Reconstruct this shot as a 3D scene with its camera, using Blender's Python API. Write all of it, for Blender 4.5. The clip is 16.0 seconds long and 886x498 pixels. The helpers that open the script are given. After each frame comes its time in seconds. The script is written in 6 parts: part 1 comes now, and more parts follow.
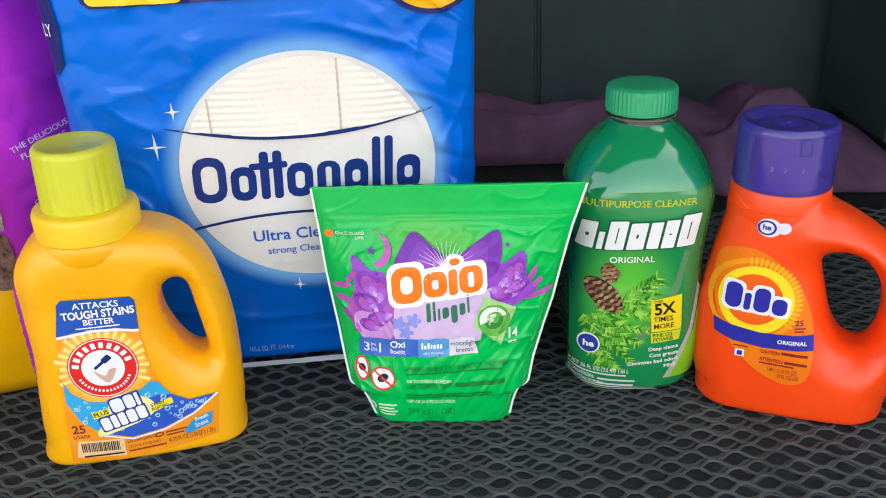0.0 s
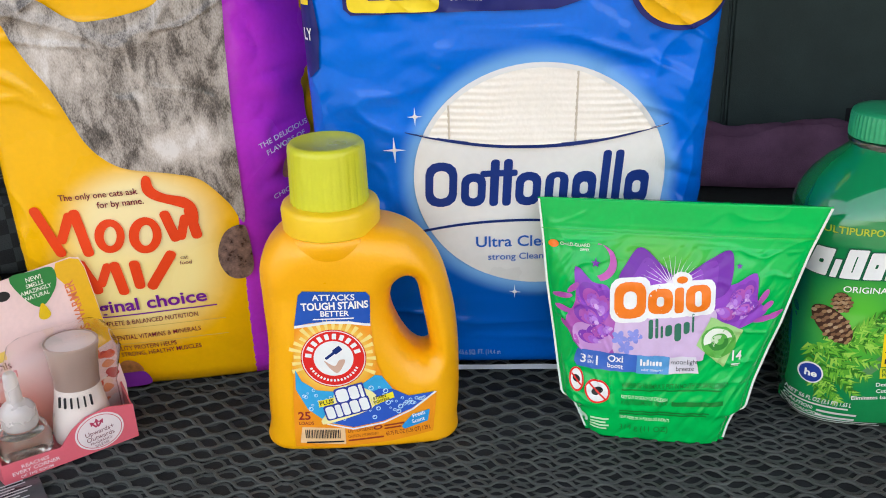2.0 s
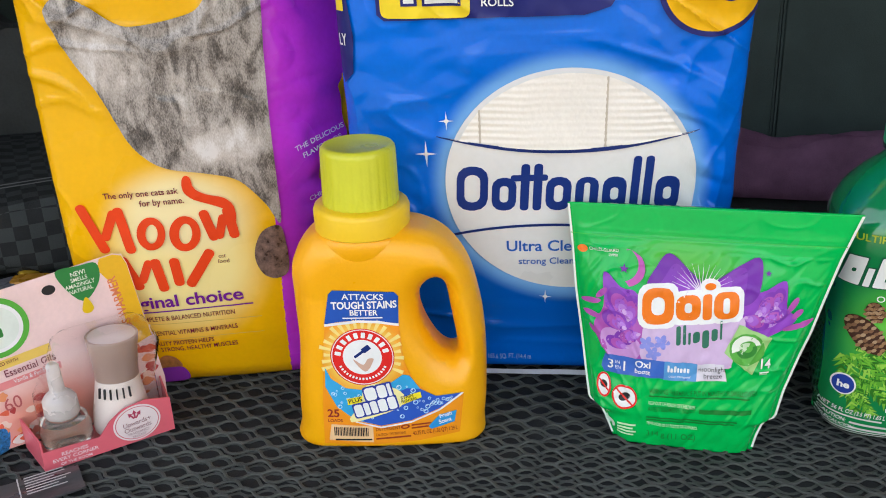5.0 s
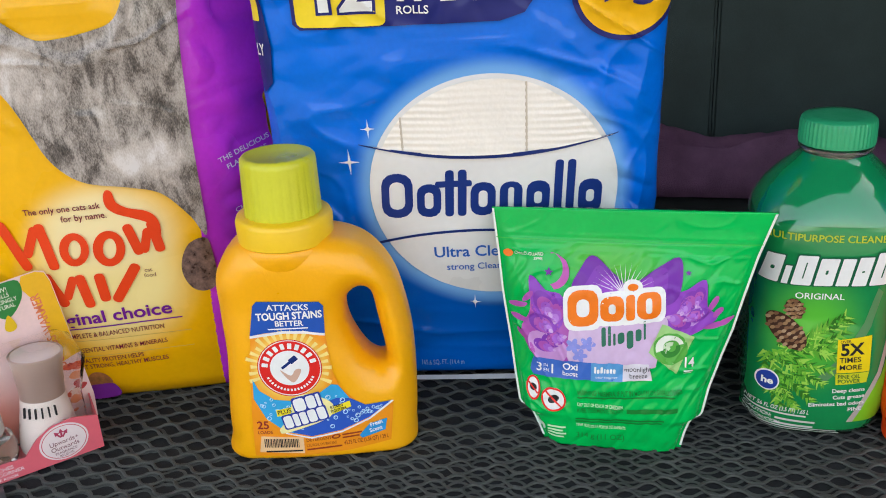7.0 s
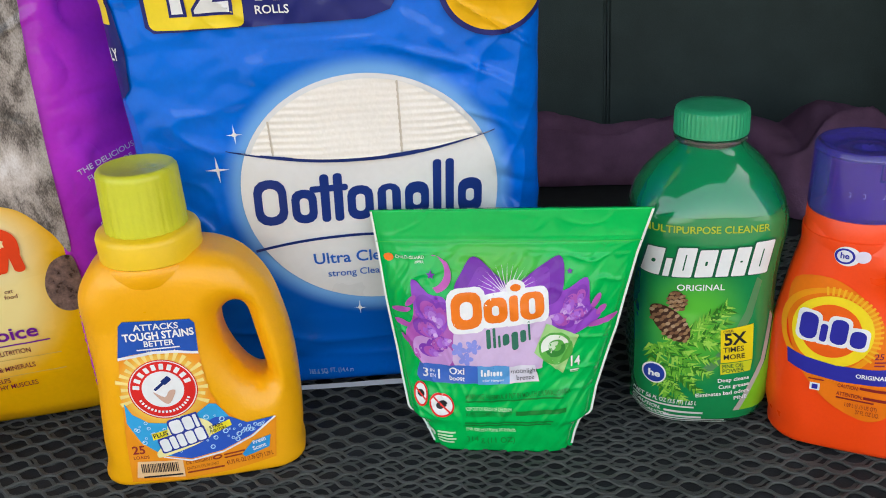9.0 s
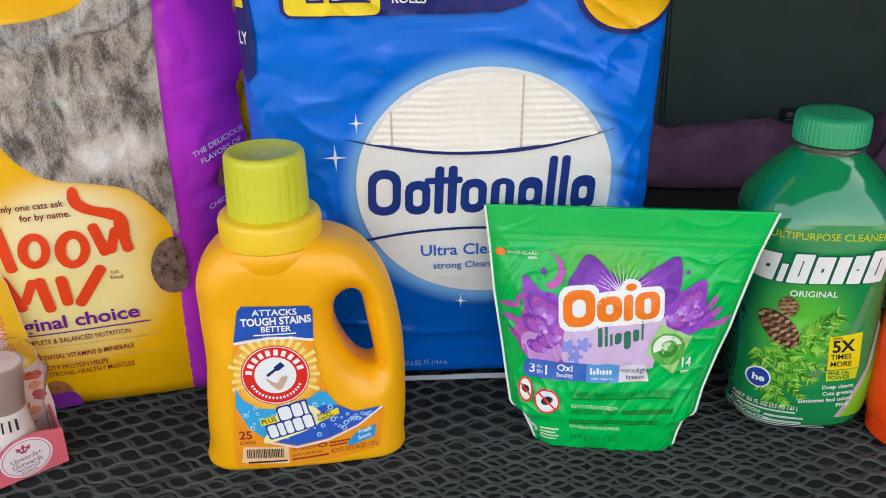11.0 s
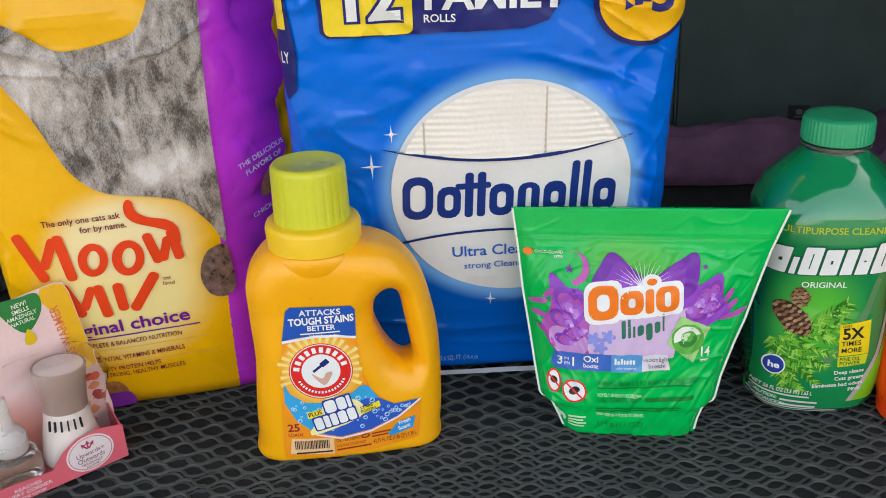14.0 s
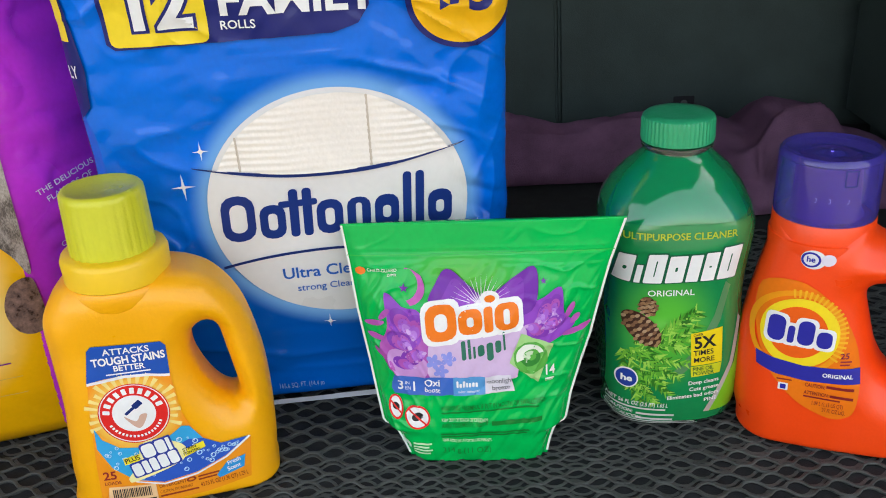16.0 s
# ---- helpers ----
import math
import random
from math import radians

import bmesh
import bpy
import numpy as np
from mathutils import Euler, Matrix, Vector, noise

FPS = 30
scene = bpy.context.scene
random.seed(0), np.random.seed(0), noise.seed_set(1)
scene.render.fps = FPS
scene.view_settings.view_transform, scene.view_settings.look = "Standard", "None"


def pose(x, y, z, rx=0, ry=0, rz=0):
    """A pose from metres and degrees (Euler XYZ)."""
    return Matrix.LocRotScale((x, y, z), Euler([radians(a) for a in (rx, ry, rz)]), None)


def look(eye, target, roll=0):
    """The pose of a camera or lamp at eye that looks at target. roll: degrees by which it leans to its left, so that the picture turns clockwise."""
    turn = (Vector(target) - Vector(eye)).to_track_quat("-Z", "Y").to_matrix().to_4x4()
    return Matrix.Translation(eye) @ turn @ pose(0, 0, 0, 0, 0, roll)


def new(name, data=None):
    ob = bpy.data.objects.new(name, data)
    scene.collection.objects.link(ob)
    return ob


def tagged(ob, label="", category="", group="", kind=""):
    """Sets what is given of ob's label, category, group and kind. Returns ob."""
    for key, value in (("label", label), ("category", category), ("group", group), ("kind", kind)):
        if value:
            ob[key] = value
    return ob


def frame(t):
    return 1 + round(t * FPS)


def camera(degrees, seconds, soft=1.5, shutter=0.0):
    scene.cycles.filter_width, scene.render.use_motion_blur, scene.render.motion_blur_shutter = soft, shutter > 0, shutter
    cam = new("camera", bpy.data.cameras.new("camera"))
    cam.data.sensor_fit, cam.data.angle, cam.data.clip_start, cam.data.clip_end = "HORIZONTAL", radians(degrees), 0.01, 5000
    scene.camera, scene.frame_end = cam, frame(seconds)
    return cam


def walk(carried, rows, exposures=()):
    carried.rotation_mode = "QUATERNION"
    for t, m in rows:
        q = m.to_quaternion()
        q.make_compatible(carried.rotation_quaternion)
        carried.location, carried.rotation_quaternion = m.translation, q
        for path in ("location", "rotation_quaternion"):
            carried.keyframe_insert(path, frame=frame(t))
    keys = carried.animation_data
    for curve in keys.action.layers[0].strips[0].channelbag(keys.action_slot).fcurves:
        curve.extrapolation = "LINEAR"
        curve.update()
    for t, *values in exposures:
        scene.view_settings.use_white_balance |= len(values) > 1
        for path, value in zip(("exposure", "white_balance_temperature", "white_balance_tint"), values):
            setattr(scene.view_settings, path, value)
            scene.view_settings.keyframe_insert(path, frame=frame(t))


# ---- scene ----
# Camera: a hand-held phone before an open car boot: seconds, metres, degrees (yaw, pitch, roll)
cam = camera(51.14, 16.0, 1.0)
ROWS = [
    (0.0, 0.0000, -0.0000, 0.4380, -0.15, -25.05, 1.66),
    (0.5, -0.0334, -0.0053, 0.4390, 1.92, -24.75, 2.50),
    (1.0, -0.0603, -0.0109, 0.4366, 5.44, -24.24, 2.55),
    (1.5, -0.0678, -0.0070, 0.4372, 7.13, -24.23, 2.13),
    (2.0, -0.0772, -0.0134, 0.4404, 8.31, -23.97, 1.40),
    (2.5, -0.0694, -0.0153, 0.4388, 9.81, -24.07, 1.29),
    (3.0, -0.0717, -0.0168, 0.4364, 10.94, -24.01, 1.04),
    (3.5, -0.0661, -0.0182, 0.4349, 11.65, -23.70, 1.10),
    (6.0, -0.0454, -0.0224, 0.4369, 11.67, -22.91, 2.18),
    (6.5, -0.0365, -0.0223, 0.4371, 11.20, -22.82, 2.45),
    (7.0, -0.0227, -0.0151, 0.4361, 9.47, -22.81, 2.48),
    (7.5, -0.0070, -0.0024, 0.4353, 7.88, -23.01, 2.73),
    (8.0, 0.0009, 0.0082, 0.4322, 6.67, -23.18, 2.79),
    (8.2, 0.0083, 0.0121, 0.4325, 6.05, -23.29, 2.85),
    (10.3, -0.0221, 0.0154, 0.4467, 2.37, -24.52, 2.13),
    (10.5, -0.0357, 0.0128, 0.4451, 2.57, -24.28, 1.77),
    (11.0, -0.0869, 0.0077, 0.4406, 4.30, -24.18, 0.60),
    (11.5, -0.1138, -0.0106, 0.4398, 5.62, -24.21, 0.37),
    (12.0, -0.1350, -0.0323, 0.4441, 6.35, -24.25, 0.33),
    (12.5, -0.1317, -0.0338, 0.4480, 6.35, -24.09, 0.41),
    (13.0, -0.1188, -0.0157, 0.4509, 5.75, -24.04, 1.03),
    (13.5, -0.1160, -0.0223, 0.4533, 5.07, -24.10, 1.39),
    (14.0, -0.0990, -0.0358, 0.4608, 4.46, -24.15, 2.02),
    (14.5, -0.0799, -0.0322, 0.4651, 4.27, -24.22, 2.56),
    (15.0, -0.0598, -0.0163, 0.4652, 3.97, -24.13, 3.01),
    (15.5, -0.0263, 0.0019, 0.4615, 2.80, -24.27, 3.24),
    (16.0, -0.0155, 0.0229, 0.4536, 0.13, -24.72, 2.83),
]
EXPOSURES = [(0.0, 3.02), (1.5, 2.88), (3.5, 2.84), (8.0, 2.74), (12.5, 2.76), (14.5, 2.68), (15.5, 2.66), (16.0, 2.78)]
walk(cam, [(t, pose(x, y, z, 90 + pitch, roll, yaw)) for t, x, y, z, yaw, pitch, roll in ROWS], EXPOSURES)

# ---- world, light ----
world = bpy.data.worlds.new("sky")
scene.world = world
world.use_nodes = True
wn = world.node_tree
sky = wn.nodes.new("ShaderNodeTexSky")
sky.sky_type, sky.sun_disc = "NISHITA", False
sky.dust_density, sky.ozone_density = 5.0, 0.6
sky.sun_elevation, sky.sun_rotation = radians(50), radians(14)
haze = wn.nodes.new("ShaderNodeMix")
haze.data_type, haze.blend_type = "RGBA", "MULTIPLY"
haze.inputs[0].default_value, haze.inputs[7].default_value = 1.0, (1.26, 1.0, 0.77, 1)
wn.links.new(sky.outputs[0], haze.inputs[6])
wn.links.new(haze.outputs[2], wn.nodes["Background"].inputs[0])
wn.nodes["Background"].inputs[1].default_value = 0.15
sun = new("sun", bpy.data.lights.new("sun", "SUN"))
sun.data.energy, sun.data.angle, sun.data.color = 3.0, radians(0.6), (1.0, 0.86, 0.68)
sun.matrix_world = look((0.6, 2.9, 3.4), (0, 0.6, 0.1))

# ---- materials ----


def mat(name, col, rough=0.5, var=0.1, scale=30.0, bump=0.0, bscale=300.0, metal=0.0, coat=0.0, trans=0.0, spec=0.5, rvar=0.1, spots=()):
    """A node material: base colour varied at two scales, roughness variation and fine bump.
    spots: printed and other soft patches (centre, radii, inner radius, outer radius, colour) in the object's own
    metres."""
    m = bpy.data.materials.new(name)
    m.use_nodes = True
    n, l = m.node_tree.nodes, m.node_tree.links
    b = n["Principled BSDF"]
    tc = n.new("ShaderNodeTexCoord")
    big, fine = n.new("ShaderNodeTexNoise"), n.new("ShaderNodeTexNoise")
    big.inputs["Scale"].default_value, fine.inputs["Scale"].default_value = scale, bscale
    big.inputs["Detail"].default_value = 4
    l.new(tc.outputs["Object"], big.inputs["Vector"])
    l.new(tc.outputs["Object"], fine.inputs["Vector"])
    add = n.new("ShaderNodeMath")
    add.operation = "MULTIPLY_ADD"
    add.inputs[1].default_value = 0.35
    l.new(fine.outputs[0], add.inputs[0])
    l.new(big.outputs[0], add.inputs[2])
    rng = n.new("ShaderNodeMapRange")
    rng.inputs[1].default_value, rng.inputs[2].default_value = 0.4, 0.95
    rng.inputs[3].default_value, rng.inputs[4].default_value = 1 - var, 1 + var
    l.new(add.outputs[0], rng.inputs[0])
    mul = n.new("ShaderNodeVectorMath")
    mul.operation = "SCALE"
    mul.inputs[0].default_value = col
    l.new(rng.outputs[0], mul.inputs[3])
    last = mul.outputs[0]
    for c, r, r0, r1, pc in spots:
        sub, dv, ln = (n.new("ShaderNodeVectorMath") for _ in range(3))
        sub.operation, dv.operation, ln.operation = "SUBTRACT", "DIVIDE", "LENGTH"
        sub.inputs[1].default_value, dv.inputs[1].default_value = c, r
        l.new(tc.outputs["Object"], sub.inputs[0])
        l.new(sub.outputs[0], dv.inputs[0])
        l.new(dv.outputs[0], ln.inputs[0])
        mr = n.new("ShaderNodeMapRange")
        mr.interpolation_type = "SMOOTHSTEP"
        mr.inputs[1].default_value, mr.inputs[2].default_value, mr.inputs[3].default_value, mr.inputs[4].default_value = r0, r1, 1, 0
        l.new(ln.outputs["Value"], mr.inputs[0])
        mx = n.new("ShaderNodeMix")
        mx.data_type = "RGBA"
        l.new(mr.outputs[0], mx.inputs[0])
        l.new(last, mx.inputs[6])
        mx.inputs[7].default_value = (*pc, 1)
        last = mx.outputs[2]
    l.new(last, b.inputs["Base Color"])
    rr = n.new("ShaderNodeMapRange")
    rr.inputs[1].default_value, rr.inputs[2].default_value = 0.3, 0.7
    rr.inputs[3].default_value, rr.inputs[4].default_value = max(rough - rvar, 0.02), min(rough + rvar, 1)
    l.new(big.outputs[0], rr.inputs[0])
    l.new(rr.outputs[0], b.inputs["Roughness"])
    b.inputs["Metallic"].default_value = metal
    b.inputs["Coat Weight"].default_value, b.inputs["Coat Roughness"].default_value = coat, 0.08
    b.inputs["Transmission Weight"].default_value = trans
    b.inputs["Specular IOR Level"].default_value = spec
    if bump:
        bp = n.new("ShaderNodeBump")
        bp.inputs["Strength"].default_value, bp.inputs["Distance"].default_value = bump, 0.002
        l.new(fine.outputs[0], bp.inputs["Height"])
        l.new(bp.outputs[0], b.inputs["Normal"])
    return m


INK = {}


def ink(r, g, b, rough=0.42):
    """Printing ink on plastic: one material for each colour."""
    key = (r, g, b, rough)
    if key not in INK:
        INK[key] = mat("ink", (r, g, b), rough, 0.06, 60, 0.0, 400, coat=0.25, spec=0.12)
    return INK[key]


WHITE, NAVY, RED, BLACK = ink(0.82, 0.82, 0.8), ink(0.012, 0.03, 0.16), ink(0.72, 0.025, 0.02), ink(0.02, 0.02, 0.022)

# ---- mesh helpers ----


def part(name, bm, material, parent=None, label="", smooth=True):
    """Links a bmesh as one mesh object under its thing."""
    me = bpy.data.meshes.new(name)
    bm.to_mesh(me)
    bm.free()
    if smooth:
        me.polygons.foreach_set("use_smooth", [True] * len(me.polygons))
        if len(me.polygons) < 15000:  # dense moulded skins stay smooth all over
            me.set_sharp_from_angle(angle=radians(42))
    me.materials.append(material)
    ob = new(name, me)
    ob.parent = parent
    return tagged(ob, label)


def thing(name, m, label, category, group="", kind=""):
    ob = new(name)
    ob.matrix_world = m
    ob.empty_display_size = 0.02
    return tagged(ob, label, category, group, kind)


def mesh_bm(verts, faces):
    me = bpy.data.meshes.new("tmp")
    me.from_pydata([tuple(v) for v in verts], [], [tuple(f) for f in faces])
    bm = bmesh.new()
    bm.from_mesh(me)
    bpy.data.meshes.remove(me)
    return bm


def loft(rings, closed_top=True, closed_bottom=True):
    """Rings of equal length, from bottom to top, as one closed skin."""
    k = len(rings[0])
    verts = [p for r in rings for p in r]
    faces = [(i * k + j, i * k + (j + 1) % k, (i + 1) * k + (j + 1) % k, (i + 1) * k + j) for i in range(len(rings) - 1) for j in range(k)]
    for i, on in ((0, closed_bottom), (len(rings) - 1, closed_top)):
        if on:
            c = sum((Vector(p) for p in rings[i]), Vector()) / k
            verts.append(c)
            q = len(verts) - 1
            faces += [(i * k + (j + 1) % k, i * k + j, q) if i == 0 else (i * k + j, i * k + (j + 1) % k, q) for j in range(k)]
    return mesh_bm(verts, faces)


def lathe(profile, segs=64, ribs=0, rib=0.0, rib_z=(0, 0), centre=(0, 0), closed=True, duty=0.2):
    """Turns (radius, z) pairs; ribs: grip ribs between two heights."""
    rings = []
    for r, z in profile:
        ring = []
        for j in range(segs):
            a = 2 * math.pi * j / segs
            q = r + (rib * (1 if math.cos(a * ribs) > duty else 0) if ribs and rib_z[0] < z < rib_z[1] else 0)
            ring.append((centre[0] + q * math.cos(a), centre[1] + q * math.sin(a), z))
        rings.append(ring)
    if not closed:  # a ring of wall: the last turn joins the first
        rings.append(list(rings[0]))
    return loft(rings, closed, closed)


def smooth_loop(pts, n=8):
    """A closed Catmull-Rom curve through a few points."""
    out, k = [], len(pts)
    for i in range(k):
        p0, p1, p2, p3 = (np.array(pts[(i + j) % k], float) for j in (-1, 0, 1, 2))
        for s in range(n):
            t = s / n
            out.append(0.5 * (2 * p1 + (p2 - p0) * t + (2 * p0 - 5 * p1 + 4 * p2 - p3) * t * t + (3 * p1 - p0 - 3 * p2 + p3) * t ** 3))
    return np.array(out)


def inside_distance(x, z, loop):
    """Signed distance to a closed loop, positive inside."""
    a, b = loop, np.roll(loop, -1, 0)
    px, pz = x[..., None], z[..., None]
    ex, ez = b[:, 0] - a[:, 0], b[:, 1] - a[:, 1]
    t = np.clip(((px - a[:, 0]) * ex + (pz - a[:, 1]) * ez) / (ex * ex + ez * ez + 1e-18), 0, 1)
    d = np.sqrt((px - a[:, 0] - t * ex) ** 2 + (pz - a[:, 1] - t * ez) ** 2).min(-1)
    cross = ((a[:, 1] > pz) != (b[:, 1] > pz)) & (px < ex * (pz - a[:, 1]) / np.where(ez == 0, 1e-12, ez) + a[:, 0])
    return np.where(cross.sum(-1) % 2 == 1, d, -d)


def skin(field, lo, h):
    """A mesh round the region where a sampled field is negative (surface nets)."""
    neg = field < 0
    nx, ny, nz = field.shape
    acc, cnt = np.zeros((nx - 1, ny - 1, nz - 1, 3)), np.zeros((nx - 1, ny - 1, nz - 1))
    corners = [(i, j, k) for i in (0, 1) for j in (0, 1) for k in (0, 1)]
    at = lambda c, f: f[c[0]:nx - 1 + c[0], c[1]:ny - 1 + c[1], c[2]:nz - 1 + c[2]]
    for a in corners:
        for axis in range(3):
            if a[axis] == 0:
                b = tuple(v + (q == axis) for q, v in enumerate(a))
                fa, fb = at(a, field), at(b, field)
                hit = (fa < 0) != (fb < 0)
                t = np.where(hit, fa / np.where(fa == fb, 1, fa - fb), 0)
                for q in range(3):
                    acc[..., q] += np.where(hit, a[q] + (t if q == axis else 0), 0)
                cnt += hit
    on = cnt > 0
    idx = -np.ones(on.shape, int)
    idx[on] = np.arange(on.sum())
    verts = (np.argwhere(on) + acc[on] / cnt[on][:, None]) * h + np.array(lo)
    faces = []
    for axis in range(3):
        o1, o2 = (axis + 1) % 3, (axis + 2) % 3
        s0 = [slice(1, -1)] * 3
        s0[axis] = slice(0, -1)
        s1 = list(s0)
        s1[axis] = slice(1, None)
        n0, n1 = neg[tuple(s0)], neg[tuple(s1)]
        for cells, flip in ((np.argwhere(n0 & ~n1), False), (np.argwhere(~n0 & n1), True)):
            c = cells.copy()
            c[:, o1] += 1
            c[:, o2] += 1
            e1, e2 = np.eye(3, dtype=int)[o1], np.eye(3, dtype=int)[o2]
            q = [idx[tuple((c - s).T)] for s in (e1 + e2, e2, 0 * e1, e1)]
            q = np.stack(q if not flip else q[::-1], 1)
            faces += q.tolist()
    bm = mesh_bm(verts, faces)
    bmesh.ops.smooth_vert(bm, verts=bm.verts, factor=0.5, use_axis_x=True, use_axis_y=True, use_axis_z=True)
    bmesh.ops.smooth_vert(bm, verts=bm.verts, factor=0.5, use_axis_x=True, use_axis_y=True, use_axis_z=True)
    return bm


def wrap(bm, surf, h, step):
    """Splits a flat drawing finely enough and lays it on a surface, h above it."""
    for _ in range(5):
        long = [e for e in bm.edges if e.calc_length() > step]
        if not long:
            break
        bmesh.ops.subdivide_edges(bm, edges=long, cuts=1)
        bmesh.ops.triangulate(bm, faces=[f for f in bm.faces if len(f.verts) > 3])
    for v in bm.verts:
        v.co = surf(v.co.x, v.co.y, h)
    return bm


def decal(name, loops, surf, h, material, parent, step=0.4, label=""):
    """A printed or glued patch, bounded by loops (later ones may be holes), that follows the surface."""
    bm = bmesh.new()
    for loop in loops:
        vs = [bm.verts.new((p[0], p[1], 0)) for p in loop]
        for i, v in enumerate(vs):
            bm.edges.new((v, vs[(i + 1) % len(vs)]))
    bmesh.ops.triangle_fill(bm, use_beauty=True, use_dissolve=False, edges=bm.edges[:], normal=(0, 0, 1))
    bmesh.ops.recalc_face_normals(bm, faces=bm.faces[:])
    if bm.faces and sum(f.normal.z * f.calc_area() for f in bm.faces) < 0:
        bmesh.ops.reverse_faces(bm, faces=bm.faces[:])
    return part(name, wrap(bm, surf, h, step), material, parent, label)


def ellipse(cx, cy, rx, ry=None, n=40, turn=0.0, a0=0.0, a1=360.0):
    ry = rx if ry is None else ry
    c, s = math.cos(radians(turn)), math.sin(radians(turn))
    out = []
    for i in range(n if a1 - a0 >= 360 else n + 1):
        a = radians(a0 + (a1 - a0) * i / n)
        x, y = rx * math.cos(a), ry * math.sin(a)
        out.append((cx + c * x - s * y, cy + s * x + c * y))
    return out


def box(x0, y0, x1, y1, r=0.0, turn=0.0):
    """A rectangle with rounded corners, turned about its middle."""
    cx, cy = (x0 + x1) / 2, (y0 + y1) / 2
    w, h = (x1 - x0) / 2, (y1 - y0) / 2
    pts = []
    for sx, sy, a in ((1, 1, 0), (-1, 1, 90), (-1, -1, 180), (1, -1, 270)):
        for q in ((0, 30, 60, 90) if r else (0,)):
            b = radians(a + q)
            pts.append((sx * (w - r) + r * math.cos(b), sy * (h - r) + r * math.sin(b)) if r else (sx * w, sy * h))
    c, s = math.cos(radians(turn)), math.sin(radians(turn))
    return [(cx + c * x - s * y, cy + s * x + c * y) for x, y in pts]


def words(body, size, at, surf, h, material, parent, turn=0.0, wide=1.0, bold=0.0, align="LEFT", lean=0.0, step=0.4):
    """Lettering in the built-in font, laid on a surface; size is the height of a capital letter."""
    cu = bpy.data.curves.new("lettering", "FONT")
    cu.body, cu.size, cu.align_x, cu.shear, cu.offset, cu.resolution_u = body, size / 0.70, align, lean, bold * size, 3
    ob = bpy.data.objects.new("lettering", cu)
    me = bpy.data.meshes.new_from_object(ob)
    bm = bmesh.new()
    bm.from_mesh(me)
    bpy.data.objects.remove(ob)
    bpy.data.meshes.remove(me)
    c, s = math.cos(radians(turn)), math.sin(radians(turn))
    for v in bm.verts:
        x, y = v.co.x * wide, v.co.y
        v.co = (at[0] + c * x - s * y, at[1] + s * x + c * y, 0)
    return part("lettering", wrap(bm, surf, h, step), material, parent)


def blocks(shape, at, size, surf, h, material, parent, turn=0.0, name="word_shape", gap=0.12, grow=0.0, soft=0.42, slant=0.0):
    """A brand word as a row of plain rounded blocks: (width, bottom, top) in parts of size."""
    x, c, s, out = 0.0, math.cos(radians(turn)), math.sin(radians(turn)), []
    for w, lo, hi, *eye in shape:
        r = min(w, hi - lo) * soft
        pts = box((x - grow) * size, (lo - grow) * size, (x + w + grow) * size, (hi + grow) * size, r * size)
        pts = [(px + slant * py, py) for px, py in pts]
        loops = [pts]
        if eye and not grow:  # a plain slot through the block
            mx, my, ew, eh = x + w / 2, (lo + hi) / 2, w * eye[0] / 2, (hi - lo) * eye[1] / 2
            loops.append([(px + slant * py, py) for px, py in box((mx - ew) * size, (my - eh) * size, (mx + ew) * size, (my + eh) * size, 0.9 * min(ew, eh) * size)])
        out.append(decal(name, [[(at[0] + c * px - s * py, at[1] + s * px + c * py) for px, py in loop] for loop in loops], surf, h, material, parent))
        x += w + gap
    return out


def bars(x0, x1, y, pitch, count, height, surf, h, material, parent, turn=0.0, seed=1):
    """Unreadable small print as rows of plain bars."""
    rnd = random.Random(seed)
    for i in range(count):
        x = x0
        yy = y - i * pitch
        end = x1 - rnd.random() * 0.2 * (x1 - x0)
        t = math.tan(radians(turn))
        decal("print_bar", [[(x, yy + t * (x - x0)), (end, yy + t * (end - x0)), (end, yy + height + t * (end - x0)), (x, yy + height + t * (x - x0))]], surf, h, material, parent)


class Jug:
    """A flat blow-moulded jug with a handle hole: a rounded slab cut to an outline."""

    def __init__(self, outline, hole, half, rnd, bow, depth_at):
        self.loop, self.hole = smooth_loop(outline), smooth_loop(hole)
        self.half, self.rnd, self.bow, self.depth_at = half, rnd, bow, depth_at
        self.mid = float(np.mean(self.loop[:, 0]))

    def inner(self, x, z):
        return np.minimum(inside_distance(x, z, self.loop), -inside_distance(x, z, self.hole))

    def thick(self, x, z):
        return self.half * self.depth_at(z) - self.bow * ((x - self.mid) / 0.06) ** 2

    def mesh(self, h):
        x = np.arange(self.loop[:, 0].min() - 0.006, self.loop[:, 0].max() + 0.008, h)
        z = np.arange(-0.006, self.loop[:, 1].max() + 0.008, h)
        y = np.arange(-self.half - 0.008, self.half + 0.01, h)
        gx, gz = np.meshgrid(x, z, indexing="ij")
        d, t = self.inner(gx, gz)[:, None, :], self.thick(gx, gz)[:, None, :]
        r = self.rnd
        qx, qy = r - d, np.abs(y)[None, :, None] - t + r
        f = np.sqrt(np.maximum(qx, 0) ** 2 + np.maximum(qy, 0) ** 2) + np.minimum(np.maximum(qx, qy), 0) - r
        g, k = -z[None, None, :] + 0 * f, 0.006
        w = np.clip(0.5 + 0.5 * (f - g) / k, 0, 1)
        f = f * w + g * (1 - w) + k * w * (1 - w)
        return skin(f, (x[0], y[0], z[0]), h)

    def surf(self, u, v, h):
        a, b = np.array([u]), np.array([v])
        d = float(self.inner(a, b)[0])
        r = self.rnd
        q = max(r - d, 0)
        return Vector((u, -(float(self.thick(a, b)[0]) - r + math.sqrt(max(r * r - q * q, 0))) - h - 0.0008, v))


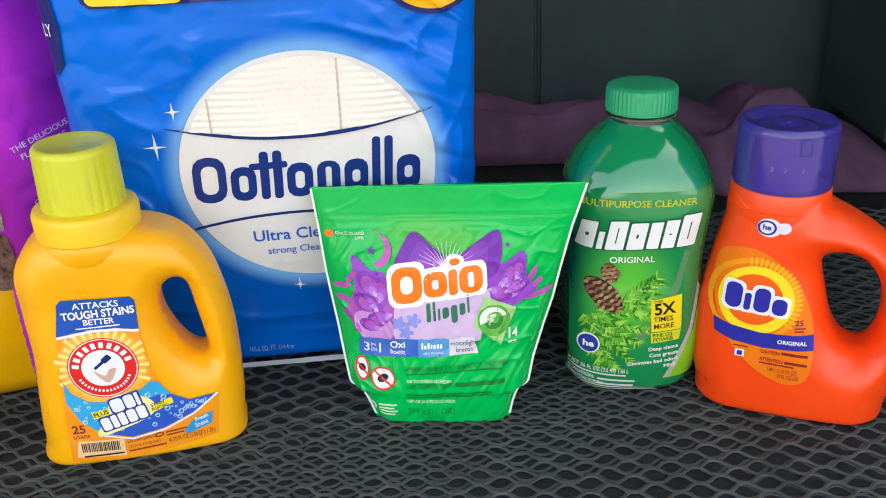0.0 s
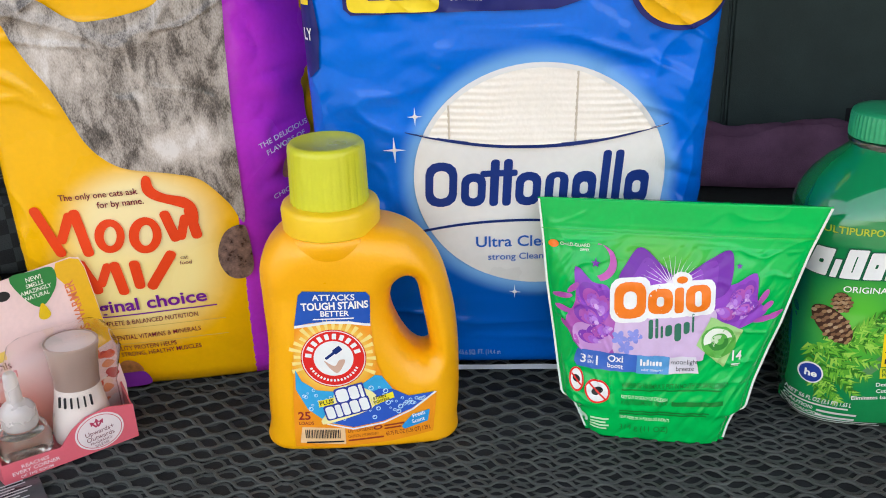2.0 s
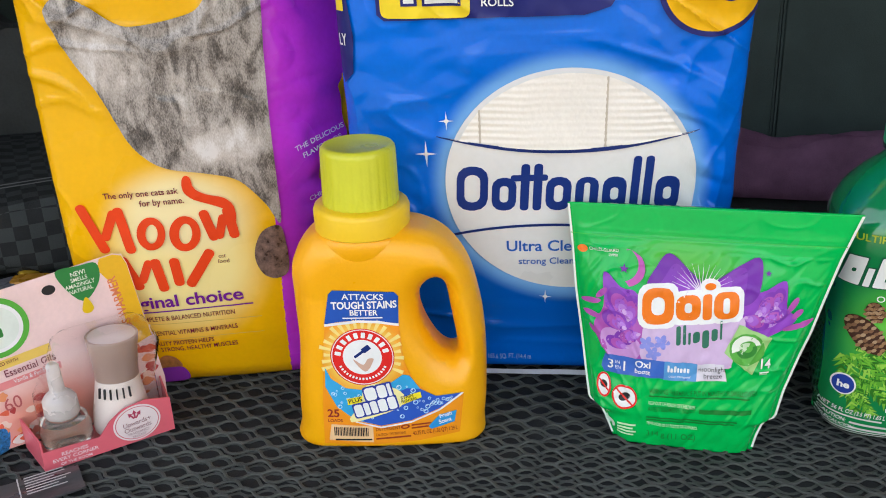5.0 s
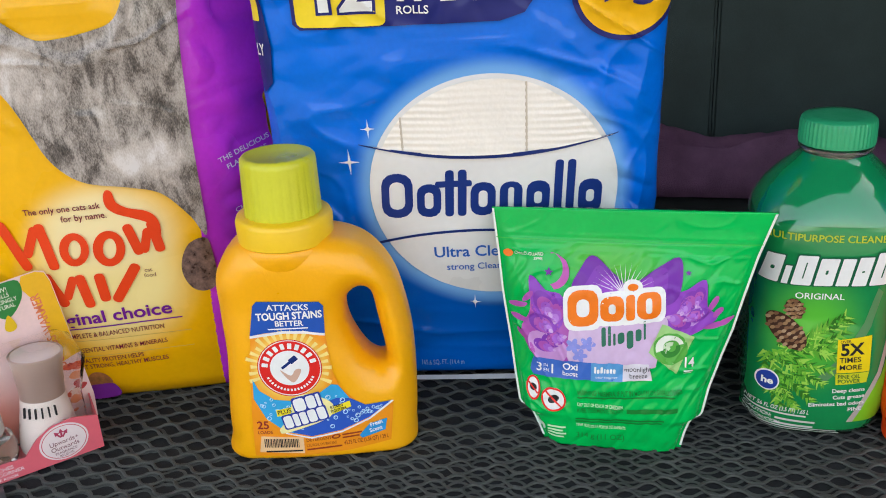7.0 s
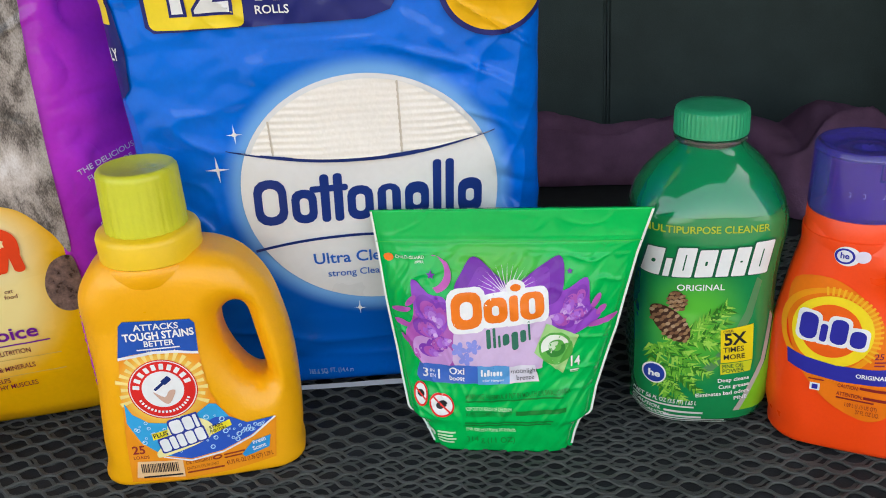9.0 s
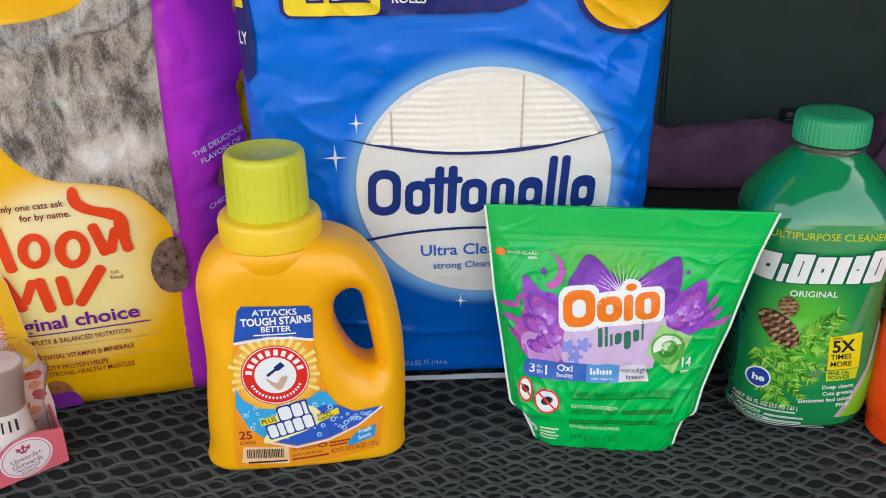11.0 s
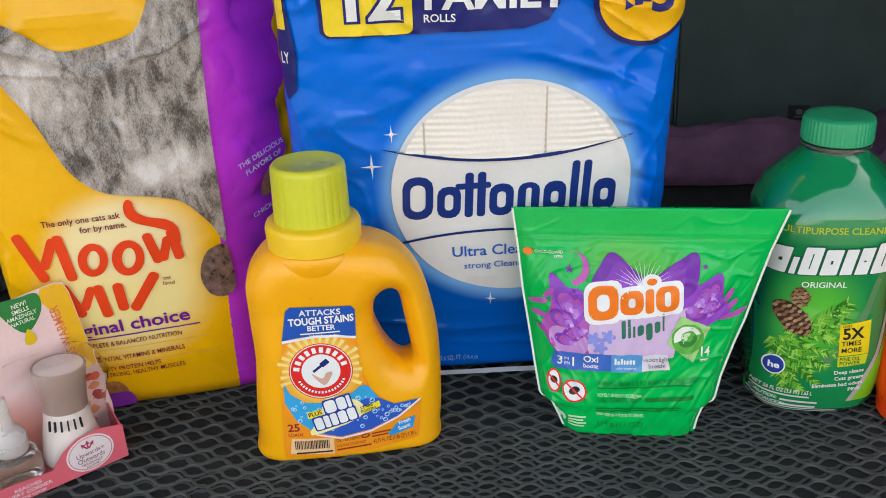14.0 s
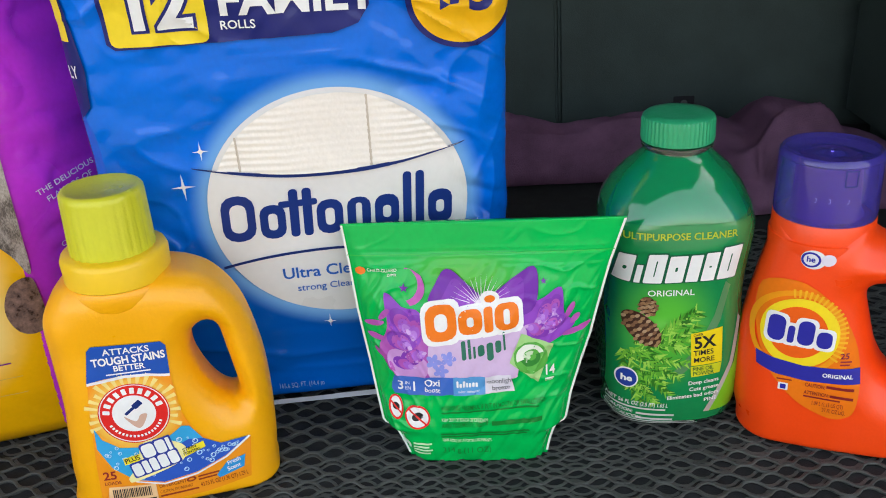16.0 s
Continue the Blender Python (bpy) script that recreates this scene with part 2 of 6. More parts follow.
class Pack:
    """A soft pack with superelliptic sections: front wrinkles, leaning and bulging."""

    def __init__(self, a, b, n, height, wr, shear=0.0, flare=0.0, width=lambda v: 1.0, deep=lambda v: 1.0, crease=0.0):
        self.a, self.b, self.n, self.height, self.wr, self.shear, self.flare, self.width, self.deep, self.crease = a, b, n, height, wr, shear, flare, width, deep, crease

    def move(self, x, y, z, out):
        x2 = x + (self.flare * (y + self.b) * min(max(x / self.a, 0), 1) ** 3 if self.flare else 0)
        return Vector((x2, y + self.b - out + self.shear * z, z))

    def mesh(self, k=200, rows=110):
        rings = []
        for i in range(rows + 1):
            z = self.height * i / rows
            e = min(z, self.height - z)
            sh = 1 - 0.06 * max(0, 1 - e / 0.012) ** 2
            a, b, ring = self.a * self.width(z) * sh, self.b * self.deep(z) * (1 - 0.3 * max(0, 1 - e / 0.018) ** 2), []
            for j in range(k):
                t = 2 * math.pi * (j + 0.5) / k
                c, s = math.cos(t), math.sin(t)
                x, y = a * math.copysign(abs(c) ** (2 / self.n), c), b * math.copysign(abs(s) ** (2 / self.n), s)
                x += self.crease * max(c, 0) ** 0.5 * (noise.noise(Vector((y * 26 + z * 9, z * 16, 6))) + 0.8 * abs(noise.noise(Vector((y * 30 - z * 25, z * 34 + y * 20, 2)))) - 0.4)
                ring.append(self.move(x, y, z, self.wr(x, z) * (max(-s, 0) ** 0.5 if s < 0 else 0)))
            rings.append(ring)
        return loft(rings)

    def surf(self, u, v, h):
        a, b = self.a * self.width(v), self.b * self.deep(v)
        q = min(abs(u / a), 0.9995)
        y = -b * (1 - q ** self.n) ** (1 / self.n)
        s = min(abs(y / b), 1) ** (self.n / 2)
        return self.move(u, y, v, self.wr(u, v) * s ** 0.5) + Vector((0.25 * h * (u / a) ** 5, -h - 0.0005, 0))

# ---- materials of the place ----
M_CARPET = mat("boot_carpet", (0.026, 0.028, 0.028), 0.95, 0.4, 60, 0.6, 900, spec=0.2)
M_TRIM = mat("boot_trim", (0.046, 0.064, 0.059), 0.75, 0.25, 14, 0.35, 700, spec=0.25)
M_CORD = mat("cord", (0.092, 0.099, 0.090), 0.58, 0.45, 45, 0.8, 1500, spec=0.35)
M_TOWEL = mat("terry", (0.175, 0.088, 0.150), 0.97, 0.35, 25, 1.0, 900, spec=0.1)
M_ASPHALT = mat("asphalt", (0.05, 0.05, 0.05), 0.9, 0.4, 3, 0.5, 120)

# ---- structure: the car boot ----


def slab(name, x0, x1, y0, y1, z0, z1, material, label, category, bevel=0.01, cuts=0, rough=0.0):
    bm = bmesh.new()
    bmesh.ops.create_cube(bm, size=1)
    for v in bm.verts:
        v.co = ((x0 + x1) / 2 + v.co.x * (x1 - x0), (y0 + y1) / 2 + v.co.y * (y1 - y0), (z0 + z1) / 2 + v.co.z * (z1 - z0))
    bmesh.ops.bevel(bm, geom=bm.edges[:], offset=bevel, segments=3, affect="EDGES")
    return tagged(part(name, bm, material, None, smooth=False), label, category, kind="structure")


slab("floor", -1.02, 0.80, 0.36, 1.45, -0.06, 0.0, M_CARPET, "black carpeted floor of the car boot", "boot floor", 0.008)
slab("ground", -30, 30, -40, 40, -0.8, -0.7, M_ASPHALT, "grey asphalt behind the car", "ground", 0.01)
slab("wall_left", -1.06, -1.02, 0.36, 1.45, -0.06, 0.80, M_TRIM, "dark plastic side trim of the boot", "side trim")
slab("wall_right", 0.80, 0.84, 0.36, 1.45, -0.06, 0.80, M_TRIM, "dark plastic side trim of the boot", "side trim")
# roof slab out of view, added to keep the sun off the goods
slab("ceiling", -1.06, 0.84, 0.62, 1.50, 0.80, 0.83, M_TRIM, "unseen dark headliner over the boot, added to block the sun", "headliner")
slab("trim", 0.56, 0.80, 1.10, 1.40, 0.0, 0.72, M_TRIM, "dark plastic wheel arch trim", "side trim", 0.04)


def tailgate():
    """The raised tailgate over the opening, hinged at the roof's edge. Unseen; added to hide the upper sky from
    reflections.
    """
    bm = bmesh.new()
    bmesh.ops.create_cube(bm, size=1)
    bmesh.ops.subdivide_edges(bm, edges=bm.edges[:], cuts=3, use_grid_fill=True)
    for v in bm.verts:
        q = 0.5 - v.co.y
        v.co = (-0.11 + v.co.x * (1.55 - 0.25 * q), 0.64 - 0.78 * q, 0.84 + 0.36 * math.sin(q * 1.4) + 0.06 * v.co.z)
    bmesh.ops.bevel(bm, geom=[e for e in bm.edges if e.calc_face_angle(0) > 1], offset=0.015, segments=2, affect="EDGES")
    tagged(part("tailgate", bm, M_TRIM), "unseen raised dark tailgate over the open boot, added to shape reflections", "tailgate", kind="structure")


tailgate()


def seat_back():
    """The folded-up rear seat backs: upright padded panels with a seam between them."""
    t = thing("wall_back", pose(0, 1.40, 0), "dark cloth rear seat back with an upright seam", "seat back", kind="structure")
    for x0, x1 in ((-1.02, -0.351), (-0.347, 0.1383), (0.1397, 0.80)):
        bm = bmesh.new()
        bmesh.ops.create_cube(bm, size=1)
        for v in bm.verts:
            v.co = ((x0 + x1) / 2 + v.co.x * (x1 - x0), 0.04 + v.co.y * 0.08 + 0.10 * (v.co.z + 0.5), 0.40 + v.co.z * 0.80)
        bmesh.ops.bevel(bm, geom=bm.edges[:], offset=0.005, segments=3, affect="EDGES")
        part("panel", bm, M_TRIM, t)
    # unseen backing slab, added to stop outside light in the panel gaps
    bm = bmesh.new()
    bmesh.ops.create_cube(bm, size=1)
    for v in bm.verts:
        v.co = (-0.11 + v.co.x * 1.9, 0.17 + v.co.y * 0.04, 0.42 + v.co.z * 0.95)
    part("light_block_slab", bm, M_TRIM, t)
    plate = lambda u, v, h: Vector((0.330 + 0.01 * u, 0.125 * (0.046 + 0.01 * v) - 0.0012 - h, 0.046 + 0.01 * v))
    tab = decal("fabric_label", [box(-1.6, -1.1, 1.6, 1.1, 0.15)], plate, 0.001, BLACK, t)
    decal("label_print", [ellipse(0, 0.1, 0.55, 0.45, 16)], plate, 0.0016, ink(0.10, 0.11, 0.105), tab)
    decal("label_print", [box(-0.7, -0.75, 0.7, -0.55)], plate, 0.0016, ink(0.10, 0.11, 0.105), tab)


seat_back()


def cargo_net():
    """Elastic net over the floor: wavy cords that touch at the knots."""
    t = thing("cargo_net", pose(0, 0, 0), "black elastic cargo net spread over the boot floor", "cargo net")
    pitch, wave, amp, meshes, rnd = 0.0092, 0.0315, 0.0043, [], random.Random(4)
    section = [(0.0013, 0.0), (0.0011, 0.0008), (0.0006, 0.0011), (0.0, 0.0005), (-0.0006, 0.0011), (-0.0011, 0.0008), (-0.0013, 0.0), (-0.0006, -0.0010), (0.0006, -0.0010)]
    for kind in range(6):
        ph, rings, n = kind % 2, [], 39 * 14
        for i in range(n + 1):
            x = -0.66 + 1.2 * i / n
            jit = 0.45 * noise.noise(Vector((x * 22, kind * 3.7, 0)))
            a = 2 * math.pi * x / wave + math.pi * ph + jit
            c = math.cos(a)
            flat = math.copysign(abs(c) ** 0.75, c)
            y = amp * flat + 0.0019 * noise.noise(Vector((x * 30, kind * 5, 0)))
            dy = -amp * math.sin(a) * 2 * math.pi / wave
            k = 1 / math.hypot(1, dy)
            zc = 0.0014 + 0.0005 * abs(c) + 0.0006 * noise.noise(Vector((x * 60, kind * 9, 4)))
            ring = 1.0 + 0.10 * (i % 2)  # the fine ribs of the cord's winding
            rings.append([(x - dy * k * p * ring, y + k * p * ring, zc + q * ring) for p, q in section])
        bm = loft(rings)
        me = bpy.data.meshes.new("cord")
        bm.to_mesh(me)
        bm.free()
        me.polygons.foreach_set("use_smooth", [True] * len(me.polygons))
        me.materials.append(M_CORD)
        meshes.append(me)
    for i in range(72):
        ob = new("cord", meshes[(i % 2) + 2 * rnd.randrange(3)])
        ob.parent = t
        ob.matrix_basis = pose(0.003 * (rnd.random() - 0.5), 0.37 + pitch * i + 0.0016 * (rnd.random() - 0.5), 0.0004 * rnd.random(), 0, 0, -1.5 + 0.4 * (rnd.random() - 0.5))
    for i in range(66):  # the slack second layer below
        ob = new("cord", meshes[(i % 2) + 2 * rnd.randrange(3)])
        ob.parent = t
        ob.matrix_basis = pose(0.012 + 0.006 * rnd.random(), 0.375 + pitch * 1.07 * i, -0.0002, 0, 0, -3.2 + 0.6 * (rnd.random() - 0.5)) @ Matrix.Diagonal((1.0, 1.0, 0.35, 1))


cargo_net()

# ---- yellow detergent jug ----


def shoulder(rows, centre):
    """Oval rings (half width, half depth, height) that lead from a jug's body to its neck."""
    return loft([[(centre[0] + a * math.cos(math.pi * j / 48), centre[1] + b * math.sin(math.pi * j / 48), z) for j in range(96)] for a, b, z in rows])


def yellow_jug():
    t = thing("detergent_jug", pose(-0.2604, 0.6034, 0.0012, 0, 0, 12), "yellow plastic laundry detergent jug with a lime cap", "detergent bottle", "detergent jugs")
    plastic = mat("yellow_plastic", (0.93, 0.425, 0.002), 0.36, 0.05, 18, 0.08, 500, coat=0.05)
    outline = [(-0.0505, -0.0220), (-0.0565, 0.0200), (-0.0555, 0.0500), (-0.0525, 0.0850), (-0.0530, 0.1230), (-0.0520, 0.1530), (-0.0415, 0.1720), (-0.0275, 0.1810), (0.0015, 0.1850), (0.0315, 0.1830),
               (0.0505, 0.1790), (0.0675, 0.1690), (0.0825, 0.1480), (0.0905, 0.1200), (0.0945, 0.0900), (0.0950, 0.0500), (0.0925, 0.0150), (0.0835, -0.0220)]
    hole = [(0.0455, 0.1310), (0.0555, 0.1395), (0.0635, 0.1340), (0.0675, 0.1130), (0.0715, 0.0870), (0.0725, 0.0750), (0.0665, 0.0720), (0.0575, 0.0790), (0.0485, 0.0950), (0.0435, 0.1130)]
    jug = Jug(outline, hole, 0.031, 0.022, 0.003, lambda z: np.interp(z, (-0.02, 0, 0.02, 0.06, 0.13, 0.155, 0.18), (1.16, 1.16, 1.12, 1.02, 1.0, 1.08, 1.12)))
    part("body", jug.mesh(0.0022), plastic, t)
    neck = (0.003, 0.0)
    part("shoulder", shoulder([(0.046, 0.026, 0.146), (0.0455, 0.031, 0.156), (0.0435, 0.0345, 0.165), (0.0400, 0.0358, 0.172), (0.0372, 0.0358, 0.1765), (0.0345, 0.0345, 0.1782), (0.030, 0.030, 0.181)], neck), plastic, t)
    part("neck_collar", lathe([(0.029, 0.1778), (0.0348, 0.1778), (0.0360, 0.1790), (0.0364, 0.1940), (0.0352, 0.1972), (0.0335, 0.1985), (0.0285, 0.1990)], 64, centre=neck), mat("collar_plastic", (0.86, 0.55, 0.012), 0.34, 0.04, 30, 0.1), t, "yellow pouring collar")
    part("cap", lathe([(0.020, 0.193), (0.0288, 0.195), (0.0288, 0.199), (0.0280, 0.237), (0.0276, 0.2405), (0.0260, 0.2425), (0.0240, 0.2431), (0.0225, 0.2424), (0.002, 0.2420)], 216, 27, -0.0006, (0.198, 0.237), neck, duty=0.6), mat("lime_plastic", (0.60, 0.60, 0.025), 0.36, 0.05, 30, 0.15), t, "ribbed lime green screw cap")
    s = lambda u, v, h: jug.surf(0.01 * u, 0.01 * v, h)
    glow = mat("orange_label", (0.88, 0.30, 0.006), 0.42, 0.05, 60, 0.0, 400, coat=0.15, spots=[((-0.0015, -0.03, 0.0825), (0.036, 0.1, 0.036), 0.55, 1.0, (0.92, 0.66, 0.10))])
    blue, sky_b, deep = ink(0.02, 0.09, 0.42), ink(0.04, 0.36, 0.66), ink(0.03, 0.10, 0.48)
    label = [(-3.6, 0.6), (0, 0.45), (4.0, 0.75), (7.2, 1.3), (7.6, 4.7), (6.5, 4.45), (5.0, 4.7), (3.7, 6.0), (3.05, 7.8), (2.8, 11.0), (-2.8, 11.1), (-3.25, 7.6), (-3.5, 4.0)]
    t = decal("label", [label], s, 0.0, glow, t, 0.35, "orange printed label with a blue head")
    decal("label_top", [[(-2.85, 11.05), (-1.8, 11.25), (-0.3, 11.38), (1.3, 11.3), (2.8, 11.0), (2.88, 13.3), (2.6, 13.7), (-2.0, 13.95), (-2.35, 13.6)]], s, 0.0003, blue, t, 0.35)
    decal("label_stripe", [[(-2.87, 10.85), (-0.3, 11.18), (1.3, 11.1), (2.8, 10.8), (2.8, 11.0), (1.3, 11.32), (-0.3, 11.4), (-2.85, 11.07)]], s, 0.0005, WHITE, t)
    for i in range(32):
        a = radians(11.25 * i + 8)
        r1, w = 3.0 + 0.4 * (i % 3) / 2, 0.035
        if not (200 < math.degrees(a) % 360 < 330):
            P = lambda r, q: (-0.12 + r * math.cos(a + q), 8.25 + r * math.sin(a + q))
            decal("sun_ray", [[P(2.35, -w), P(2.35, w), P(r1, w * 1.5), P(r1, -w * 1.5)]], s, 0.0003, ink(0.92, 0.72, 0.24), t)
    # the swoosh of blue water with bubbles
    decal("swoosh", [[(-3.1, 7.3), (-2.7, 6.3), (-1.6, 5.5), (0, 5.3), (1.5, 5.6), (2.9, 6.6), (3.4, 6.5), (4.2, 5.3), (5.4, 4.6), (7.4, 4.75), (5.6, 3.5), (3.4, 2.6), (1.0, 2.2), (-1.0, 2.7), (-2.4, 3.9), (-3.2, 5.6)]], s, 0.0004, sky_b, t, 0.35)
    decal("swoosh_shade", [[(1.0, 4.6), (3.2, 5.4), (4.2, 5.3), (5.4, 4.6), (7.4, 4.75), (5.6, 3.5), (3.4, 2.6), (1.0, 2.2), (-0.4, 2.6)]], s, 0.0006, deep, t, 0.35)
    decal("swoosh_edge", [[(7.45, 4.8), (5.6, 3.45), (3.4, 2.52), (1.0, 2.12), (-1.0, 2.62), (-1.0, 2.52), (1.0, 1.98), (3.4, 2.38), (5.7, 3.35), (7.6, 4.72)]], s, 0.0007, WHITE, t, 0.35)
    rnd = random.Random(3)
    for i in range(60):
        f = (i + 0.5) / 60
        u = -2.7 + 9.4 * f
        lo = float(np.interp(u, (-3.1, -2.4, -1.0, 1.0, 3.4, 5.6, 7.4), (5.6, 3.9, 2.7, 2.2, 2.6, 3.5, 4.75)))
        hi = float(np.interp(u, (-3.1, -1.6, 0.0, 1.5, 2.9, 4.2, 5.4, 7.4), (7.0, 5.5, 5.3, 5.6, 6.4, 5.2, 4.5, 4.75)))
        v = lo + 0.2 + rnd.random() * max(hi - lo - 0.4, 0.05)
        r = 0.08 + 0.13 * rnd.random()
        decal("bubble", [ellipse(u, v, r, n=14), ellipse(u, v, r * 0.66, n=14)], s, 0.0008, ink(0.45, 0.7, 0.85), t)
        decal("bubble_glint", [ellipse(u - r * 0.3, v + r * 0.35, r * 0.22, n=8)], s, 0.0009, WHITE, t)
    decal("emblem_rim", [ellipse(-0.12, 8.25, 2.42)], s, 0.0008, WHITE, t)
    decal("emblem", [ellipse(-0.12, 8.25, 2.32), ellipse(-0.12, 8.25, 1.5)], s, 0.0010, RED, t)
    decal("emblem_line", [ellipse(-0.12, 8.25, 2.47), ellipse(-0.12, 8.25, 2.40)], s, 0.0011, RED, t)
    decal("emblem_middle", [ellipse(-0.12, 8.25, 1.5)], s, 0.0010, WHITE, t)
    for a in range(170, 9, -17):  # plain blocks where the maker's name runs round
        x, y = -0.12 + 1.90 * math.cos(radians(a)), 8.25 + 1.90 * math.sin(radians(a))
        decal("emblem_block", [box(x - 0.16, y - 0.24, x + 0.16, y + 0.24, 0.05, a - 90)], s, 0.0012, WHITE, t)
    for a in range(205, 340, 8):
        x, y = -0.12 + 1.90 * math.cos(radians(a)), 8.25 + 1.90 * math.sin(radians(a))
        decal("emblem_block", [box(x - 0.075, y - 0.1, x + 0.075, y + 0.1, 0.02, a + 90)], s, 0.0012, WHITE, t)
    decal("emblem_shape", [box(-0.85, 8.5, 0.35, 8.72, 0.06, 38)], s, 0.0012, NAVY, t)
    decal("emblem_shape", [box(-0.15, 8.75, 0.55, 9.2, 0.08, 38)], s, 0.0013, NAVY, t)
    decal("emblem_shape", [smooth_loop([(-0.85, 8.1), (-0.3, 7.25), (0.2, 7.05), (0.75, 8.05), (0.3, 8.1), (-0.1, 7.6)], 4)], s, 0.0012, ink(0.62, 0.4, 0.3), t)
    words("ATTACKS", 0.50, (0.22, 13.12), s, 0.0008, WHITE, t, -1.5, 1.0, 0.03, "CENTER")
    words("TOUGH STAINS", 0.58, (0.27, 12.38), s, 0.0008, WHITE, t, 0.5, 0.84, 0.045, "CENTER")
    words("BETTER", 0.44, (0.2, 11.82), s, 0.0009, WHITE, t, -1.0, 1.0, 0.03, "CENTER")
    bars(-1.4, 1.7, 11.55, 0.3, 1, 0.10, s, 0.0009, WHITE, t)
    # brand plate set aslant
    plate = [(-1.3, 3.1), (-1.4, 2.75), (-0.9, 2.6), (2.5, 3.75), (2.9, 4.9), (1.9, 5.6), (1.3, 5.55), (1.2, 5.9), (0.1, 5.75), (-0.35, 5.0), (-0.4, 4.2)]
    decal("brand_plate", [smooth_loop(plate, 3)], s, 0.0010, ink(0.88, 0.8, 0.35), t, 0.35)
    blocks([(1.0, 0, 1.2), (0.8, 0, 1.2), (0.3, 0, 1.2)], (0.0, 4.42), 0.9, s, 0.0013, ink(0.03, 0.05, 0.30), t, 13, grow=0.14, soft=0.28)
    blocks([(1.0, 0, 1.2), (0.8, 0, 1.2), (0.3, 0, 1.2)], (0.0, 4.42), 0.9, s, 0.0016, WHITE, t, 13, soft=0.28)
    blocks([(0.75, 0, 1.2), (0.5, 0, 1.2), (0.6, 0, 1.2), (0.75, 0, 1.2), (0.75, 0, 1.2)], (-0.85, 3.0), 0.88, s, 0.0013, ink(0.03, 0.05, 0.30), t, 14, grow=0.14, soft=0.28)
    blocks([(0.75, 0, 1.2), (0.5, 0, 1.2), (0.6, 0, 1.2), (0.75, 0, 1.2), (0.75, 0, 1.2)], (-0.85, 3.0), 0.88, s, 0.0016, WHITE, t, 14, soft=0.28)
    for pts, txt, at, sz in (([(-1.55, 4.6), (-0.35, 4.85), (-0.4, 4.3), (-1.5, 4.05)], "PLUS", (-1.42, 4.2), 0.36), ([(2.5, 4.55), (4.2, 5.1), (4.3, 4.6), (2.6, 3.95)], "STAIN", (2.68, 4.48), 0.26)):
        decal("yellow_tag", [pts], s, 0.0010, ink(0.85, 0.72, 0.03), t)
        words(txt, sz, at, s, 0.0013, BLACK, t, 13, 1.0, 0.02)
    words("FIGHTERS", 0.24, (2.7, 4.15), s, 0.0013, BLACK, t, 13, 0.85, 0.02)
    words("25", 0.66, (-3.2, 3.0), s, 0.0006, ink(0.28, 0.03, 0.03), t, 0, 1.05, 0.03)
    words("LOADS", 0.26, (-3.2, 2.55), s, 0.0006, ink(0.28, 0.03, 0.03), t, 0, 1.0, 0.01)
    decal("scent_tag", [[(4.9, 2.2), (4.75, 2.0), (4.95, 1.75), (6.8, 2.3), (7.0, 3.3), (5.6, 2.95)]], s, 0.0008, ink(0.03, 0.28, 0.62), t, 0.35)
    words("Fresh", 0.34, (5.65, 2.68), s, 0.0011, WHITE, t, 14, 0.95, 0.02)
    words("Scent", 0.34, (5.6, 2.18), s, 0.0011, WHITE, t, 14, 0.95, 0.02)
    decal("barcode_field", [[(-3.2, 0.95), (0.35, 0.72), (0.35, 2.15), (-2.95, 2.35)]], s, 0.0006, ink(0.86, 0.55, 0.28), t)
    x = -2.75
    while x < 0.0:
        w = 0.03 + 0.07 * rnd.random()
        decal("barcode_bar", [[(x, 1.28 - 0.03 * x), (x + w, 1.28 - 0.03 * x), (x + w, 2.05 - 0.03 * x), (x, 2.05 - 0.03 * x)]], s, 0.0009, BLACK, t)
        x += w + 0.04 + 0.05 * rnd.random()
    bars(-2.7, 0.3, 0.92, 0.3, 1, 0.14, s, 0.0009, BLACK, t)
    brown = ink(0.3, 0.05, 0.02)
    words("DETERGENT", 0.28, (0.55, 1.72), s, 0.0006, brown, t, 4, 0.9)
    words("CAUTION: EYE IRRITANT", 0.24, (0.55, 1.25), s, 0.0006, brown, t, 4, 0.62)
    bars(0.55, 3.4, 0.95, 0.3, 1, 0.14, s, 0.0006, brown, t, 4)
    decal("mark", [ellipse(2.9, 2.05, 0.36, 0.2, 20, 10), ellipse(2.9, 2.05, 0.22, 0.09, 20, 10)], s, 0.0006, brown, t)
    bars(3.4, 5.0, 2.1, 0.26, 2, 0.13, s, 0.0006, brown, t, 5)
    words("43.75 FL OZ (1.36 QT) 1.29 L", 0.36, (3.5, 1.25), s, 0.0006, brown, t, 5, 0.56, 0.01)


yellow_jug()

# ---- orange detergent jug ----


